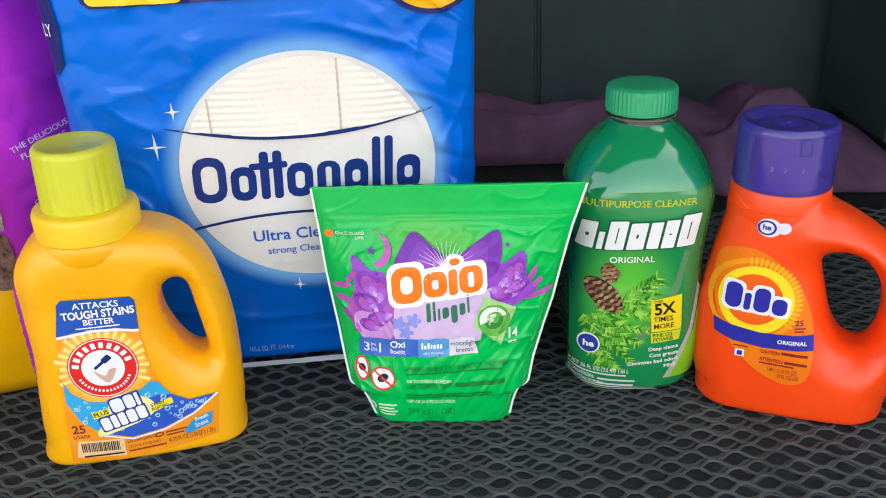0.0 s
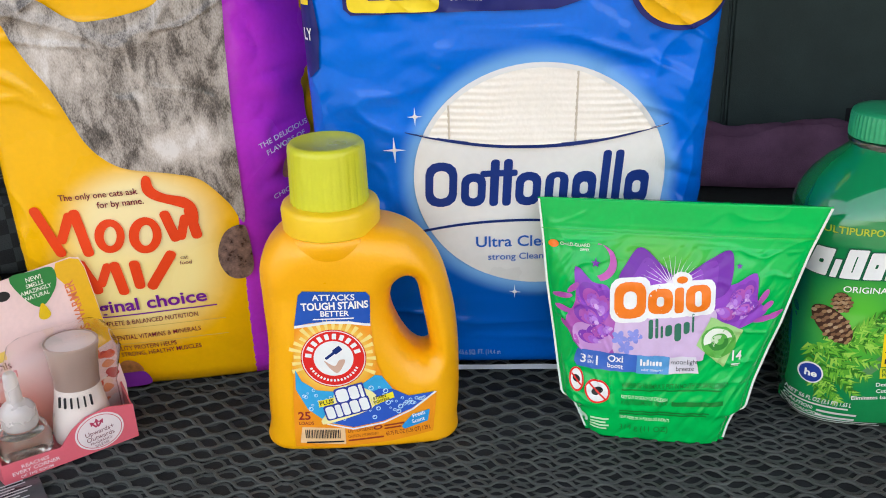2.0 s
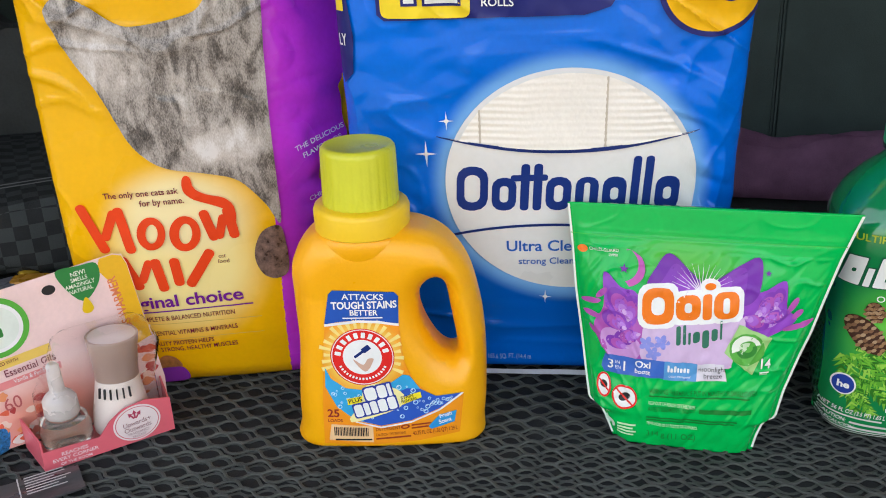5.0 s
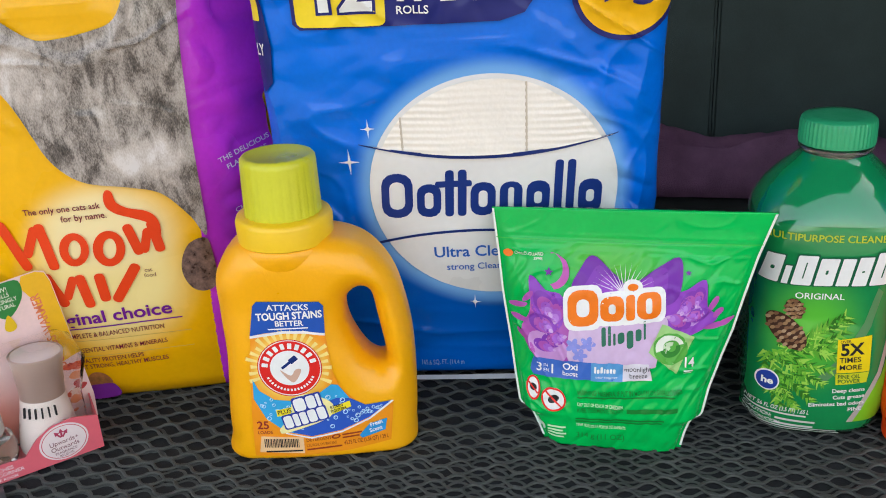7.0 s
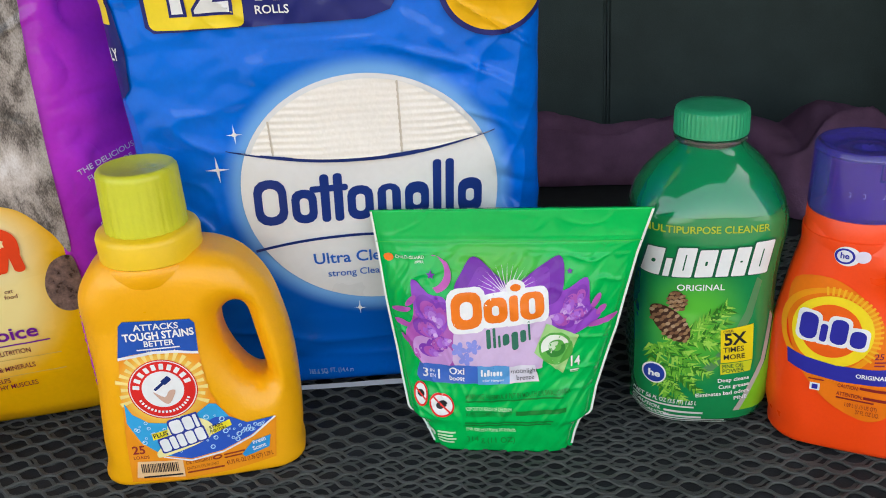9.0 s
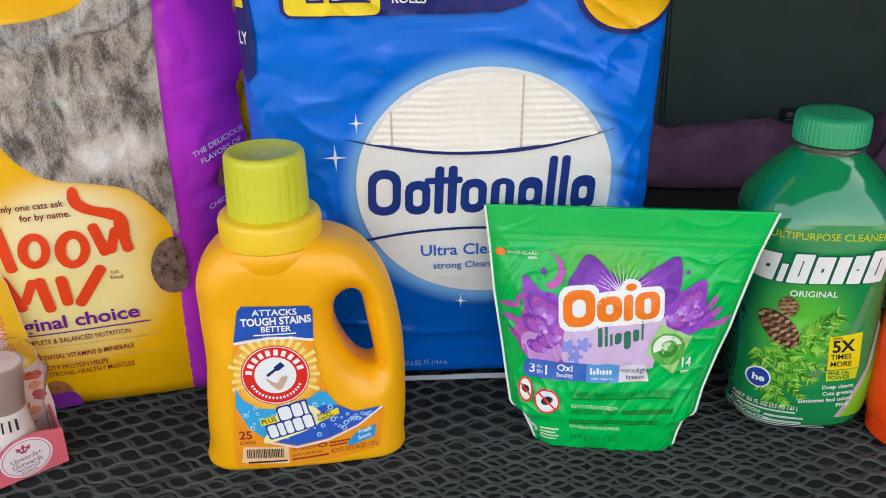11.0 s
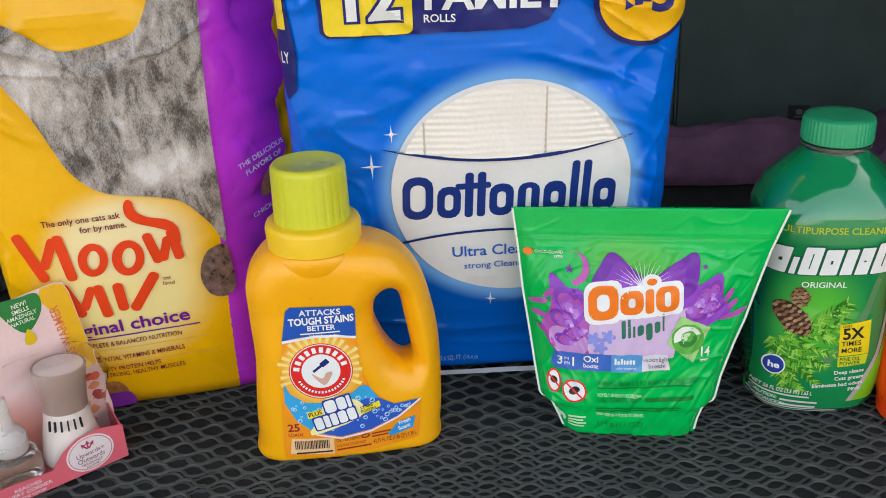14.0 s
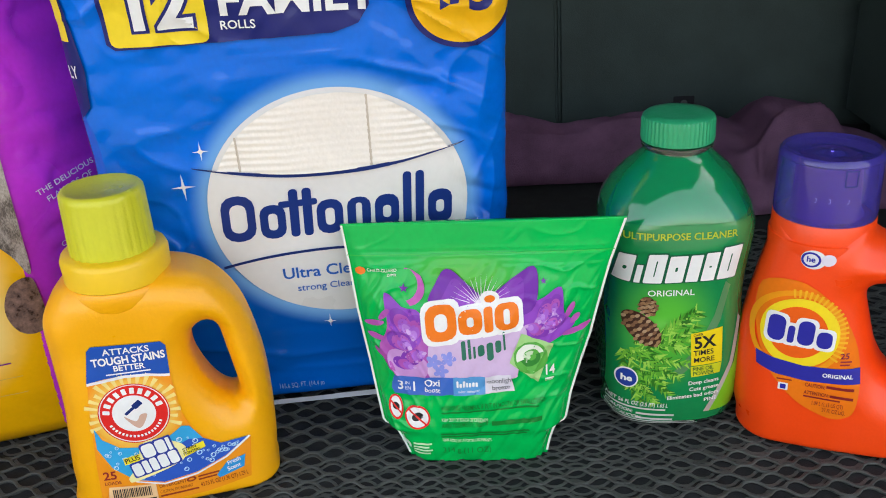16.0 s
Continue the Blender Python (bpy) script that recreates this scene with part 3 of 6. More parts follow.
def orange_jug():
    t = thing("detergent_jug", pose(0.2677, 0.6348, 0.003, 0, 0, -20), "orange plastic laundry detergent jug with a clear blue cap", "detergent bottle", "detergent jugs")
    plastic = mat("orange_plastic", (0.95, 0.066, 0.004), 0.35, 0.05, 18, 0.08, 500, coat=0.08)
    outline = [(-0.058, -0.022), (-0.071, 0.015), (-0.0755, 0.042), (-0.0745, 0.085), (-0.066, 0.132), (-0.0595, 0.160), (-0.0585, 0.178), (-0.052, 0.184), (-0.023, 0.186), (0.006, 0.184), (0.014, 0.172),
               (0.032, 0.163), (0.055, 0.148), (0.073, 0.125), (0.083, 0.090), (0.082, 0.055), (0.073, 0.018), (0.058, -0.022)]
    hole = [(0.012, 0.129), (0.024, 0.136), (0.040, 0.132), (0.053, 0.116), (0.058, 0.095), (0.056, 0.072), (0.048, 0.059), (0.035, 0.062), (0.025, 0.077), (0.018, 0.100)]
    jug = Jug(outline, hole, 0.0385, 0.030, 0.003, lambda z: np.interp(z, (-0.02, 0, 0.02, 0.06, 0.13, 0.155, 0.18), (0.92, 0.98, 1.0, 0.98, 0.95, 0.95, 0.92)))
    part("body", jug.mesh(0.0022), plastic, t)
    neck = (-0.0235, 0.0)
    part("neck_band", shoulder([(0.036, 0.034, 0.148), (0.0368, 0.0364, 0.157), (0.0374, 0.0374, 0.166), (0.0372, 0.0372, 0.1692), (0.0360, 0.0360, 0.1700), (0.0356, 0.0356, 0.1830), (0.0350, 0.0350, 0.1838), (0.030, 0.030, 0.184)], neck), plastic, t)
    blue_clear = mat("clear_blue_plastic", (0.20, 0.15, 0.84), 0.04, 0.05, 20, 0.0, 400, trans=0.78, coat=0.2, spec=0.3, rvar=0.02)
    part("spout", lathe([(0.026, 0.17), (0.026, 0.186), (0.0235, 0.19), (0.0225, 0.222), (0.018, 0.224)], 48, centre=neck), mat("spout_plastic", (0.85, 0.10, 0.25), 0.4), t, "red pouring spout seen through the cap")
    cap = part("cap", lathe([(0.0325, 0.2255), (0.0332, 0.1840), (0.0352, 0.1835), (0.0357, 0.187), (0.0352, 0.226), (0.0347, 0.2295), (0.0330, 0.2315), (0.0300, 0.2312), (0.0270, 0.2290), (0.010, 0.2280), (0.006, 0.2295), (0.001, 0.2296), (0.001, 0.2258), (0.020, 0.2260)], 96, centre=neck, closed=False), blue_clear, t, "translucent dark blue measuring cap")
    cap.visible_shadow = False
    s0 = lambda u, v, h: jug.surf(0.01 * u, 0.01 * v, h)
    s = s0
    capr = lambda u, v, h: Vector((neck[0] + (0.0356 + h) * math.sin(0.01 * u / 0.0356), -(0.0356 + h) * math.cos(0.01 * u / 0.0356), 0.01 * v))
    decal("cap_line", [box(0.9, 21.4, 1.8, 22.6), box(1.0, 21.5, 1.7, 22.5)], capr, 0.0003, ink(0.05, 0.05, 0.2), cap)
    for u in (-0.9, 0.0, 1.2):
        decal("cap_line", [box(u, 20.2, u + 0.16, 20.23), box(u + 0.13, 20.23, u + 0.16, 20.5), box(u, 20.5, u + 0.16, 20.53)][:2 if u > 1 else 3], capr, 0.0003, ink(0.4, 0.3, 0.5), cap)
    orange, gold, yellow = ink(0.86, 0.19, 0.008), ink(0.88, 0.32, 0.01), ink(0.9, 0.68, 0.02)
    blue = ink(0.03, 0.03, 0.32)
    jug_thing = t
    t = decal("label", [smooth_loop([(-6.0, 13.3), (-3.6, 14.2), (-1.0, 12.6), (0.7, 9.8), (1.4, 6.8), (1.3, 4.2), (0.6, 3.4), (-0.6, 3.3), (-2.9, 4.4), (-5.0, 6.8), (-6.2, 10.2)], 4)], s, 0.0, orange, t, 0.35)
    decal("label_arc", [ellipse(-3.3, 10.0, 3.35, 3.45), ellipse(-3.3, 10.0, 2.95, 3.05)], s, 0.0003, gold, t, 0.35)
    for i in range(-5, 16):
        a = radians(i * 6.5)
        decal("label_ray", [[(-3.3 + r * math.cos(a + q), 10.0 + r * math.sin(a + q)) for r, q in ((2.9, -0.025), (3.55, -0.025), (3.55, 0.025), (2.9, 0.025))]], s, 0.0005, ink(0.9, 0.45, 0.02), t)
    decal("oval", [ellipse(-3.1, 10.05, 2.75, 2.8)], s, 0.0005, yellow, t, 0.35)
    decal("oval_middle", [ellipse(-3.2, 10.1, 2.05, 2.1)], s, 0.0007, ink(0.85, 0.12, 0.01), t, 0.35)
    for grow, m, h in ((0.16, WHITE, 0.0009), (0.0, blue, 0.0012)):
        blocks([(0.85, 0, 1.45), (0.34, 0, 1.0), (0.8, 0, 1.4), (0.75, 0, 0.95)], (-5.35, 9.3), 1.42, s, h, m, t, -3, grow=grow, gap=0.14)
    decal("band", [[(-6.0, 8.1), (-4.6, 7.75), (-2.6, 7.45), (1.3, 7.6), (1.45, 6.35), (-2.2, 6.2), (-4.4, 6.45), (-5.85, 6.95)]], s, 0.0008, blue, t, 0.35)
    words("ORIGINAL", 0.32, (-1.2, 6.75), s, 0.0012, WHITE, t, 1, 1.0, 0.03)
    words("25", 0.45, (-0.15, 8.35), s, 0.0006, ink(0.2, 0.02, 0.06), t, 0, 1, 0.02)
    bars(-0.1, 0.7, 8.05, 0.25, 2, 0.12, s, 0.0006, ink(0.3, 0.03, 0.05), t)
    decal("mark_field", [box(-4.15, 5.15, -3.45, 5.75, 0.05)], s, 0.0006, WHITE, t)
    decal("mark", [box(-4.0, 5.25, -3.6, 5.65, 0.05)], s, 0.0009, blue, t)
    dark = ink(0.25, 0.02, 0.02)
    bars(-4.3, -3.2, 6.0, 0.2, 1, 0.1, s, 0.0006, dark, t)
    words("CAUTION:", 0.3, (-2.3, 5.75), s, 0.0006, dark, t, -2, 0.7, 0.02)
    bars(-0.8, 1.2, 5.8, 0.4, 1, 0.22, s, 0.0006, dark, t, -2, 3)
    words("ATTENTION:", 0.3, (-2.3, 5.1), s, 0.0006, dark, t, -2, 0.7, 0.02)
    bars(-0.5, 1.2, 5.05, 0.4, 1, 0.22, s, 0.0006, dark, t, -2, 3)
    bars(-2.3, 0.6, 4.85, 0.3, 1, 0.12, s, 0.0006, dark, t, -2, 5)
    words("1.09 L (1.15 US QT)", 0.34, (-1.7, 4.25), s, 0.0006, dark, t, -1, 0.55)
    words("37 FL OZ LIQ.", 0.34, (-0.9, 3.75), s, 0.0006, dark, t, -1, 0.55)
    s = lambda u, v, h: Vector((neck[0] + (0.0378 + h) * math.sin((u + 1.9) * 0.267), -(0.0378 + h) * math.cos((u + 1.9) * 0.267), 0.01 * v - 0.0035))
    t = decal("round_badge", [ellipse(-2.35, 16.35, 0.85, 0.72)], s, 0.0, WHITE, jug_thing, 0.35)
    decal("badge_ring", [ellipse(-2.5, 16.35, 0.66, 0.58), ellipse(-2.5, 16.35, 0.5, 0.44)], s, 0.0004, blue, t, 0.35)
    words("he", 0.42, (-2.5, 16.2), s, 0.0006, blue, t, 0, 1, 0.04, "CENTER")
    decal("badge_dots", [ellipse(-1.35, 16.4, 0.5, 0.45, 20)], s, 0.0003, ink(0.75, 0.7, 0.8), t, 0.35)


orange_jug()

# ---- green cleaner bottle ----


def cleaner_bottle():
    t = thing("cleaner_bottle", pose(0.147, 0.685, 0.003), "clear bottle of green pine cleaner with a ribbed green cap", "cleaner bottle")
    prof = [(0.036, 0.0), (0.045, 0.002), (0.0495, 0.008), (0.0520, 0.016), (0.0545, 0.03), (0.0560, 0.05), (0.0555, 0.07), (0.0540, 0.09), (0.0525, 0.105), (0.0530, 0.125), (0.0550, 0.145), (0.0568, 0.160), (0.0568, 0.172), (0.0545, 0.184),
            (0.0480, 0.198), (0.0390, 0.209), (0.0300, 0.2165), (0.0262, 0.2200), (0.0245, 0.2225)]
    rz, rr = [p[1] for p in prof], [p[0] for p in prof]
    green = mat("green_liquid", (0.006, 0.36, 0.12), 0.06, 0.06, 12, 0.0, 200, trans=0.35, coat=1.0, rvar=0.03)
    squash = lambda r, z: 2.0 + 1.1 * min(max((0.205 - z) / 0.03, 0), 1)
    rings = []
    for r, z in prof:
        n, ring = squash(r, z), []
        for j in range(120):
            a = 2 * math.pi * j / 120
            c, q = math.cos(a), math.sin(a)
            ring.append((r * math.copysign(abs(c) ** (2 / n), c), 0.93 * r * math.copysign(abs(q) ** (2 / n), q), z))
        rings.append(ring)
    part("body", loft(rings), green, t, "clear plastic filled with green liquid")
    part("neck", lathe([(0.0235, 0.220), (0.0235, 0.2245), (0.0268, 0.2255), (0.0268, 0.2275), (0.0225, 0.2285), (0.0225, 0.236)], 64), mat("clear_plastic", (0.82, 0.90, 0.84), 0.04, 0.03, trans=0.95, coat=1.0), t, "clear threaded neck")
    part("cap", lathe([(0.020, 0.229), (0.0268, 0.229), (0.0272, 0.231), (0.0270, 0.2440), (0.0262, 0.2470), (0.0245, 0.2485), (0.016, 0.2490), (0.002, 0.2487)], 240, 48, -0.0007, (0.2295, 0.2445)), mat("cap_green", (0.025, 0.36, 0.15), 0.38, 0.06, 40, 0.12), t, "ribbed green screw cap")

    def s(u, v, h):
        r = float(np.interp(0.01 * v, rz, rr))
        n = squash(r, 0.01 * v)
        x = 0.01 * (u - 0.1) * 1.04
        q = min(abs(x / r), 0.997)
        y = 0.93 * r * (1 - q ** n) ** (1 / n)
        k = (h + 0.0005)
        return Vector((x + k * math.copysign(q ** (n - 1), x), -y - k, 0.01 * v))

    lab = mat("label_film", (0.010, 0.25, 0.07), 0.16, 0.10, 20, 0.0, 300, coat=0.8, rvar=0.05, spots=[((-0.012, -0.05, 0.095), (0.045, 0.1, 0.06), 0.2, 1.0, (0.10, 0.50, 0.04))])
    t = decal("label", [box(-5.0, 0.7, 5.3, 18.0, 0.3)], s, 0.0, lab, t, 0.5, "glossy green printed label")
    decal("label_sweep", [[(2.4, 1.7), (3.1, 3.5), (4.2, 6.0), (4.7, 9.5), (5.1, 10.0), (5.1, 1.7)]], s, 0.0003, ink(0.22, 0.55, 0.02), t, 0.5)
    decal("label_sweep", [[(2.1, 1.7), (2.9, 3.8), (3.8, 6.2), (4.3, 10.0), (4.55, 9.5), (4.1, 6.0), (3.2, 3.5), (2.55, 1.7)]], s, 0.0005, ink(0.45, 0.42, 0.36), t, 0.5)
    decal("label_sweep", [[(-0.6, 5.5), (1.2, 7.8), (2.4, 10.4), (3.0, 13.2), (3.4, 12.8), (2.9, 10.0), (1.6, 7.0), (0.0, 5.2)]], s, 0.0003, ink(0.10, 0.25, 0.10), t, 0.5)
    words("MULTIPURPOSE CLEANER", 0.52, (-0.7, 16.95), s, 0.0006, ink(0.45, 0.55, 0.03), t, 0, 0.98, 0.02, "CENTER", step=0.4)
    for grow, m, h in ((0.05, ink(0.01, 0.12, 0.05), 0.0006), (0.0, WHITE, 0.0010)):
        blocks([(0.52, 0.0, 1.15, 0.22, 0.14), (0.19, 0.0, 0.75), (0.62, 0.0, 1.2, 0.07, 0.55), (0.60, 0.0, 1.1, 0.14, 0.16), (0.42, 0.0, 1.1), (0.46, 0.0, 1.15, 0.2, 0.06), (0.66, 0.0, 1.3, 0.07, 0.55)], (-4.75, 13.3), 2.05, s, h, m, t, 1.5, grow=grow, gap=0.10, soft=0.08, slant=0.16)
    words("ORIGINAL", 0.5, (-0.85, 12.25), s, 0.0006, WHITE, t, 1, 1.0, 0.01, "CENTER", step=0.4)
    low = lambda u, v, h: s(u + 0.35, v - 0.95, h)
    far = lambda u, v, h: s(u, v - 1.0, h)
    claim = lambda u, v, h: s(u + 0.25, v - 0.25, h)
    rnd = random.Random(9)
    needle = [ink(0.10, 0.36, 0.03), ink(0.17, 0.48, 0.04), ink(0.32, 0.62, 0.08), ink(0.03, 0.17, 0.015)]
    # the printed fir twig: sprays of needles along curved stems
    for (x0, y0), (x1, y1) in (((-3.6, 9.0), (1.2, 11.6)), ((-3.4, 8.6), (0.6, 9.6)), ((-3.6, 8.6), (0.2, 7.4)), ((-3.8, 8.8), (-1.2, 5.6)), ((-4.2, 8.6), (-2.4, 4.6)), ((-4.4, 8.4), (-3.9, 5.0)), ((-2.4, 8.8), (0.9, 10.6)), ((-2.6, 7.8), (-0.4, 6.2)), ((-3.2, 7.0), (-0.9, 4.6)), ((-4.3, 7.2), (-3.0, 3.9)), ((-2.2, 9.4), (1.0, 8.4)), ((-1.8, 9.9), (0.7, 11.9)), ((-3.9, 6.6), (-1.9, 3.7))):
        ang = math.atan2(y1 - y0, x1 - x0)
        for i in range(19):
            f = (i + 0.4) / 19
            for side in (-1, 1):
                b = ang + side * (0.55 + 0.35 * rnd.random())
                ln = (0.55 + 0.35 * rnd.random()) * (1 - 0.35 * f)
                cx, cy = x0 + f * (x1 - x0) + 0.2 * (rnd.random() - 0.5), y0 + f * (y1 - y0) - 0.5 * f * (1 - f) + 0.2 * (rnd.random() - 0.5)
                w = 0.12
                ln *= 1.2
                decal("needle", [[(cx - w * math.sin(b), cy + w * math.cos(b)), (cx + w * math.sin(b), cy - w * math.cos(b)), (cx + ln * math.cos(b), cy + ln * math.sin(b))]], low, 0.0006 + 0.0001 * rnd.randrange(4), needle[rnd.randrange(4)], t)
    for cx, cy, rx, ry, tilt, rows in ((-3.1, 10.4, 0.95, 1.75, 48, 8), (-2.75, 12.3, 0.6, 0.85, 75, 5)):
        decal("cone", [ellipse(cx, cy, ry, rx, 24, -tilt)], low, 0.0011, ink(0.055, 0.022, 0.012), t)
        c0, s0 = math.cos(radians(-tilt)), math.sin(radians(-tilt))
        for i in range(rows):
            for j in range(-3, 4):
                a, b = (i + 0.5) / rows * 2 - 1 + 0.05 * (rnd.random() - 0.5) + 0.06 * (j % 2), (j + 0.5 * (i % 2)) / 3.2
                if a * a + b * b < 0.95:
                    px, py = cx + c0 * a * ry - s0 * b * rx, cy + s0 * a * ry + c0 * b * rx
                    decal("cone_scale", [ellipse(px, py, 0.19, 0.13, 10, 90 - tilt)], low, 0.0014, (ink(0.40, 0.26, 0.15), ink(0.20, 0.10, 0.05), ink(0.30, 0.17, 0.08))[rnd.randrange(3)], t)
    decal("claim_box", [[(0.45, 9.25), (2.75, 9.65), (2.85, 6.7), (0.6, 6.5)]], claim, 0.0012, ink(0.82, 0.62, 0.01), t, 0.5)
    words("OVER", 0.22, (0.65, 9.0), claim, 0.0015, BLACK, t, 8, 0.9, 0.01)
    words("5X", 0.95, (0.75, 8.0), claim, 0.0015, BLACK, t, 6, 0.95, 0.04)
    words("TIMES", 0.42, (0.72, 7.4), claim, 0.0015, BLACK, t, 5, 0.95, 0.02)
    words("MORE", 0.42, (0.75, 6.8), claim, 0.0015, BLACK, t, 4, 0.95, 0.02)
    decal("claim_box", [[(0.55, 6.42), (2.85, 6.65), (2.75, 5.75), (0.65, 5.5)]], claim, 0.0012, ink(0.60, 0.62, 0.02), t, 0.5)
    words("PINE OIL", 0.33, (0.72, 6.05), claim, 0.0015, ink(0.02, 0.12, 0.03), t, 4, 0.85, 0.02)
    words("POWER", 0.33, (0.75, 5.65), claim, 0.0015, ink(0.02, 0.12, 0.03), t, 4, 0.95, 0.02)
    for txt, x, y, w in (("Deep cleans", 2.75, 5.0, 0.95), ("Cuts grease", 2.8, 4.4, 0.95), ("Eliminates bad odors", 2.85, 3.8, 0.95), ("PINE", 2.75, 3.2, 1.0)):
        words(txt, 0.34, (x, y), claim, 0.0010, WHITE, t, 6, w, 0.02, "RIGHT", step=0.4)
    decal("round_badge", [ellipse(-3.7, 6.1, 0.78, 0.92)], far, 0.0012, WHITE, t, 0.4)
    decal("round_badge", [ellipse(-3.7, 6.1, 0.68, 0.80)], far, 0.0014, ink(0.02, 0.05, 0.30), t, 0.4)
    words("he", 0.55, (-3.7, 5.85), far, 0.0017, WHITE, t, 0, 1.0, 0.05, "CENTER", step=0.4)
    words("NET 56 FL OZ (3.5 PT) 1.65 L", 0.40, (-4.9, 3.65), far, 0.0010, WHITE, t, -4, 0.60, 0.015, step=0.4)
    words("CAUTION:", 0.36, (-4.85, 2.8), far, 0.0010, WHITE, t, -5, 0.7, 0.02, step=0.4)
    words("PRECAUCION:", 0.36, (-4.8, 2.25), far, 0.0010, WHITE, t, -5, 0.7, 0.02, step=0.4)
    bars(-4.85, -0.6, 3.3, 1.0, 1, 0.16, far, 0.0010, ink(0.6, 0.65, 0.6), t, -4, 4)
    bars(-2.9, 0.3, 2.6, 0.5, 2, 0.2, far, 0.0010, ink(0.6, 0.65, 0.6), t, -4, 5)
    bars(-4.7, 2.0, 1.95, 0.26, 2, 0.12, far, 0.0010, ink(0.6, 0.65, 0.6), t, -3, 7)


cleaner_bottle()

# ---- green pouch of laundry capsules ----


def pouch():
    t = thing("detergent_pouch", pose(-0.012, 0.611, 0.001, 0, 0, -2.0), "glossy green stand-up pouch of laundry capsules", "pouch")
    vs = (0.0, 1.4, 2.5, 2.95, 5.2, 10.2, 12.4, 16.0, 19.3)
    left = lambda v: float(np.interp(v, vs, (-5.25, -5.85, -6.45, -7.35, -7.75, -8.55, -8.9, -9.3, -9.75)))
    right = lambda v: float(np.interp(v, vs, (5.45, 5.75, 6.15, 6.95, 7.35, 8.75, 9.2, 10.0, 10.95)))
    thick = lambda v: float(np.interp(v, (0, 1.0, 3, 8, 13, 16, 17, 19.3), (0.0085, 0.012, 0.017, 0.021, 0.014, 0.005, 0.0022, 0.0018)))

    def half(u, v):
        l, r = left(v), right(v)
        q = abs((u - (l + r) / 2) / ((r - l) / 2 - 0.35))
        wr = 0.0014 * noise.noise(Vector((u * 0.35 + v * 0.25, v * 0.5, 3))) + 0.0026 * abs(noise.noise(Vector((u * 0.9 - v * 0.5, v * 0.45, 7))))
        fan = max(0, 1 - 6 * abs(noise.noise(Vector((u * 0.42 + 0.22 * v * (1 if u < 0 else -1), v * 0.09, 21))))) ** 2
        web = max(0, 1 - 7 * abs(noise.noise(Vector((u * 0.22 - v * 0.20, v * 0.26 + u * 0.16, 33))))) ** 2
        zip_rib = 0.0011 * (math.exp(-((v - 16.75) / 0.16) ** 2) + 0.7 * math.exp(-((v - 17.3) / 0.12) ** 2))
        wr += ((0.0016 * fan * min(max((15.5 - v) / 6, 0), 1) * min(max((v - 1) / 2, 0), 1) + 0.0016 * web * min(v / 5, 1)) * (0.35 + 0.65 * min(abs(u) / 6, 1) ** 2) + zip_rib)
        k = float(np.interp(v, (0, 2.5, 5.5), (9.0, 6.0, 2.4)))
        f = max(1 - q ** k, 0) ** 0.6
        return 0.0006 + thick(v) * f + wr * min(f * 3, 1) * (1 if v < 16 else 0.3)

    mid = lambda v: float(np.interp(v, (0, 3, 8, 19.3), (0.0085, 0.014, 0.0225, 0.028)))

    twist = lambda u, v: -1.1 * (0.01 * u) * (0.0099 * v)  # the top leans back at one end, where it is also lower
    rise = lambda u: 1 + 0.0045 * u

    def film_at(u, v, h):
        return Vector((0.01 * u, mid(v) + twist(u, v) - half(u, v) - h - 0.0006, 0.0099 * v * rise(u)))

    def s(u, v, h):
        lean = twist(u, v)
        return film_at(u * (1 + lean / 0.62), (v - 40 * lean) / rise(u), 0.65 * h)

    rows, cols = 190, 170
    verts, faces = [], []
    for side in (-1, 1):
        for i in range(rows + 1):
            v = 19.3 * i / rows
            for j in range(cols + 1):
                u = left(v) + (right(v) - left(v)) * j / cols
                verts.append((0.01 * u, mid(v) + twist(u, v) + side * half(u, v), 0.0099 * v * rise(u)))
    k = (rows + 1) * (cols + 1)
    for i in range(rows):
        for j in range(cols):
            a = i * (cols + 1) + j
            faces += [(a, a + 1, a + cols + 2, a + cols + 1), (k + a + 1, k + a, k + a + cols + 1, k + a + cols + 2)]
    for i in range(rows):
        a, b = i * (cols + 1), i * (cols + 1) + cols
        faces += [(k + a, a, a + cols + 1, k + a + cols + 1), (b, k + b, k + b + cols + 1, b + cols + 1)]
    for j in range(cols):
        a, b = j, rows * (cols + 1) + j
        faces += [(a + 1, a, k + a, k + a + 1), (b, b + 1, k + b + 1, k + b)]
    film = mat("green_film", (0.001, 0.49, 0.085), 0.20, 0.10, 14, 0.0, 250, coat=0.5, spec=0.12, rvar=0.05, spots=[((-0.004, 0.0, 0.150), (0.062, 0.2, 0.026), 0.1, 1.0, (0.08, 0.46, 0.04))])
    t = part("film", mesh_bm(verts, faces), film, t, "glossy green printed film")
    for edge, d in ((left, 0.17), (right, -0.17)):
        out = [(edge(v), v) for v in np.linspace(0.3, 19.25, 60)]
        inn = [(edge(v) + d, v) for v in np.linspace(19.25, 0.3, 60)]
        decal("seal_edge", [out + inn], film_at, 0.0007, ink(0.75, 0.82, 0.75), t, 0.8)
    decal("seal_line", [[(left(16.9), 16.9), (right(16.9), 17.0), (right(16.9), 16.93), (left(16.9), 16.83)]], film_at, 0.0006, ink(0.02, 0.5, 0.06), t)
    purple, violet, mag, lilac, blue = ink(0.17, 0.03, 0.36), ink(0.28, 0.06, 0.5), ink(0.42, 0.09, 0.42), ink(0.62, 0.45, 0.66), ink(0.05, 0.14, 0.5)
    step = 0.3
    L = lambda p: smooth_loop(p, 4)
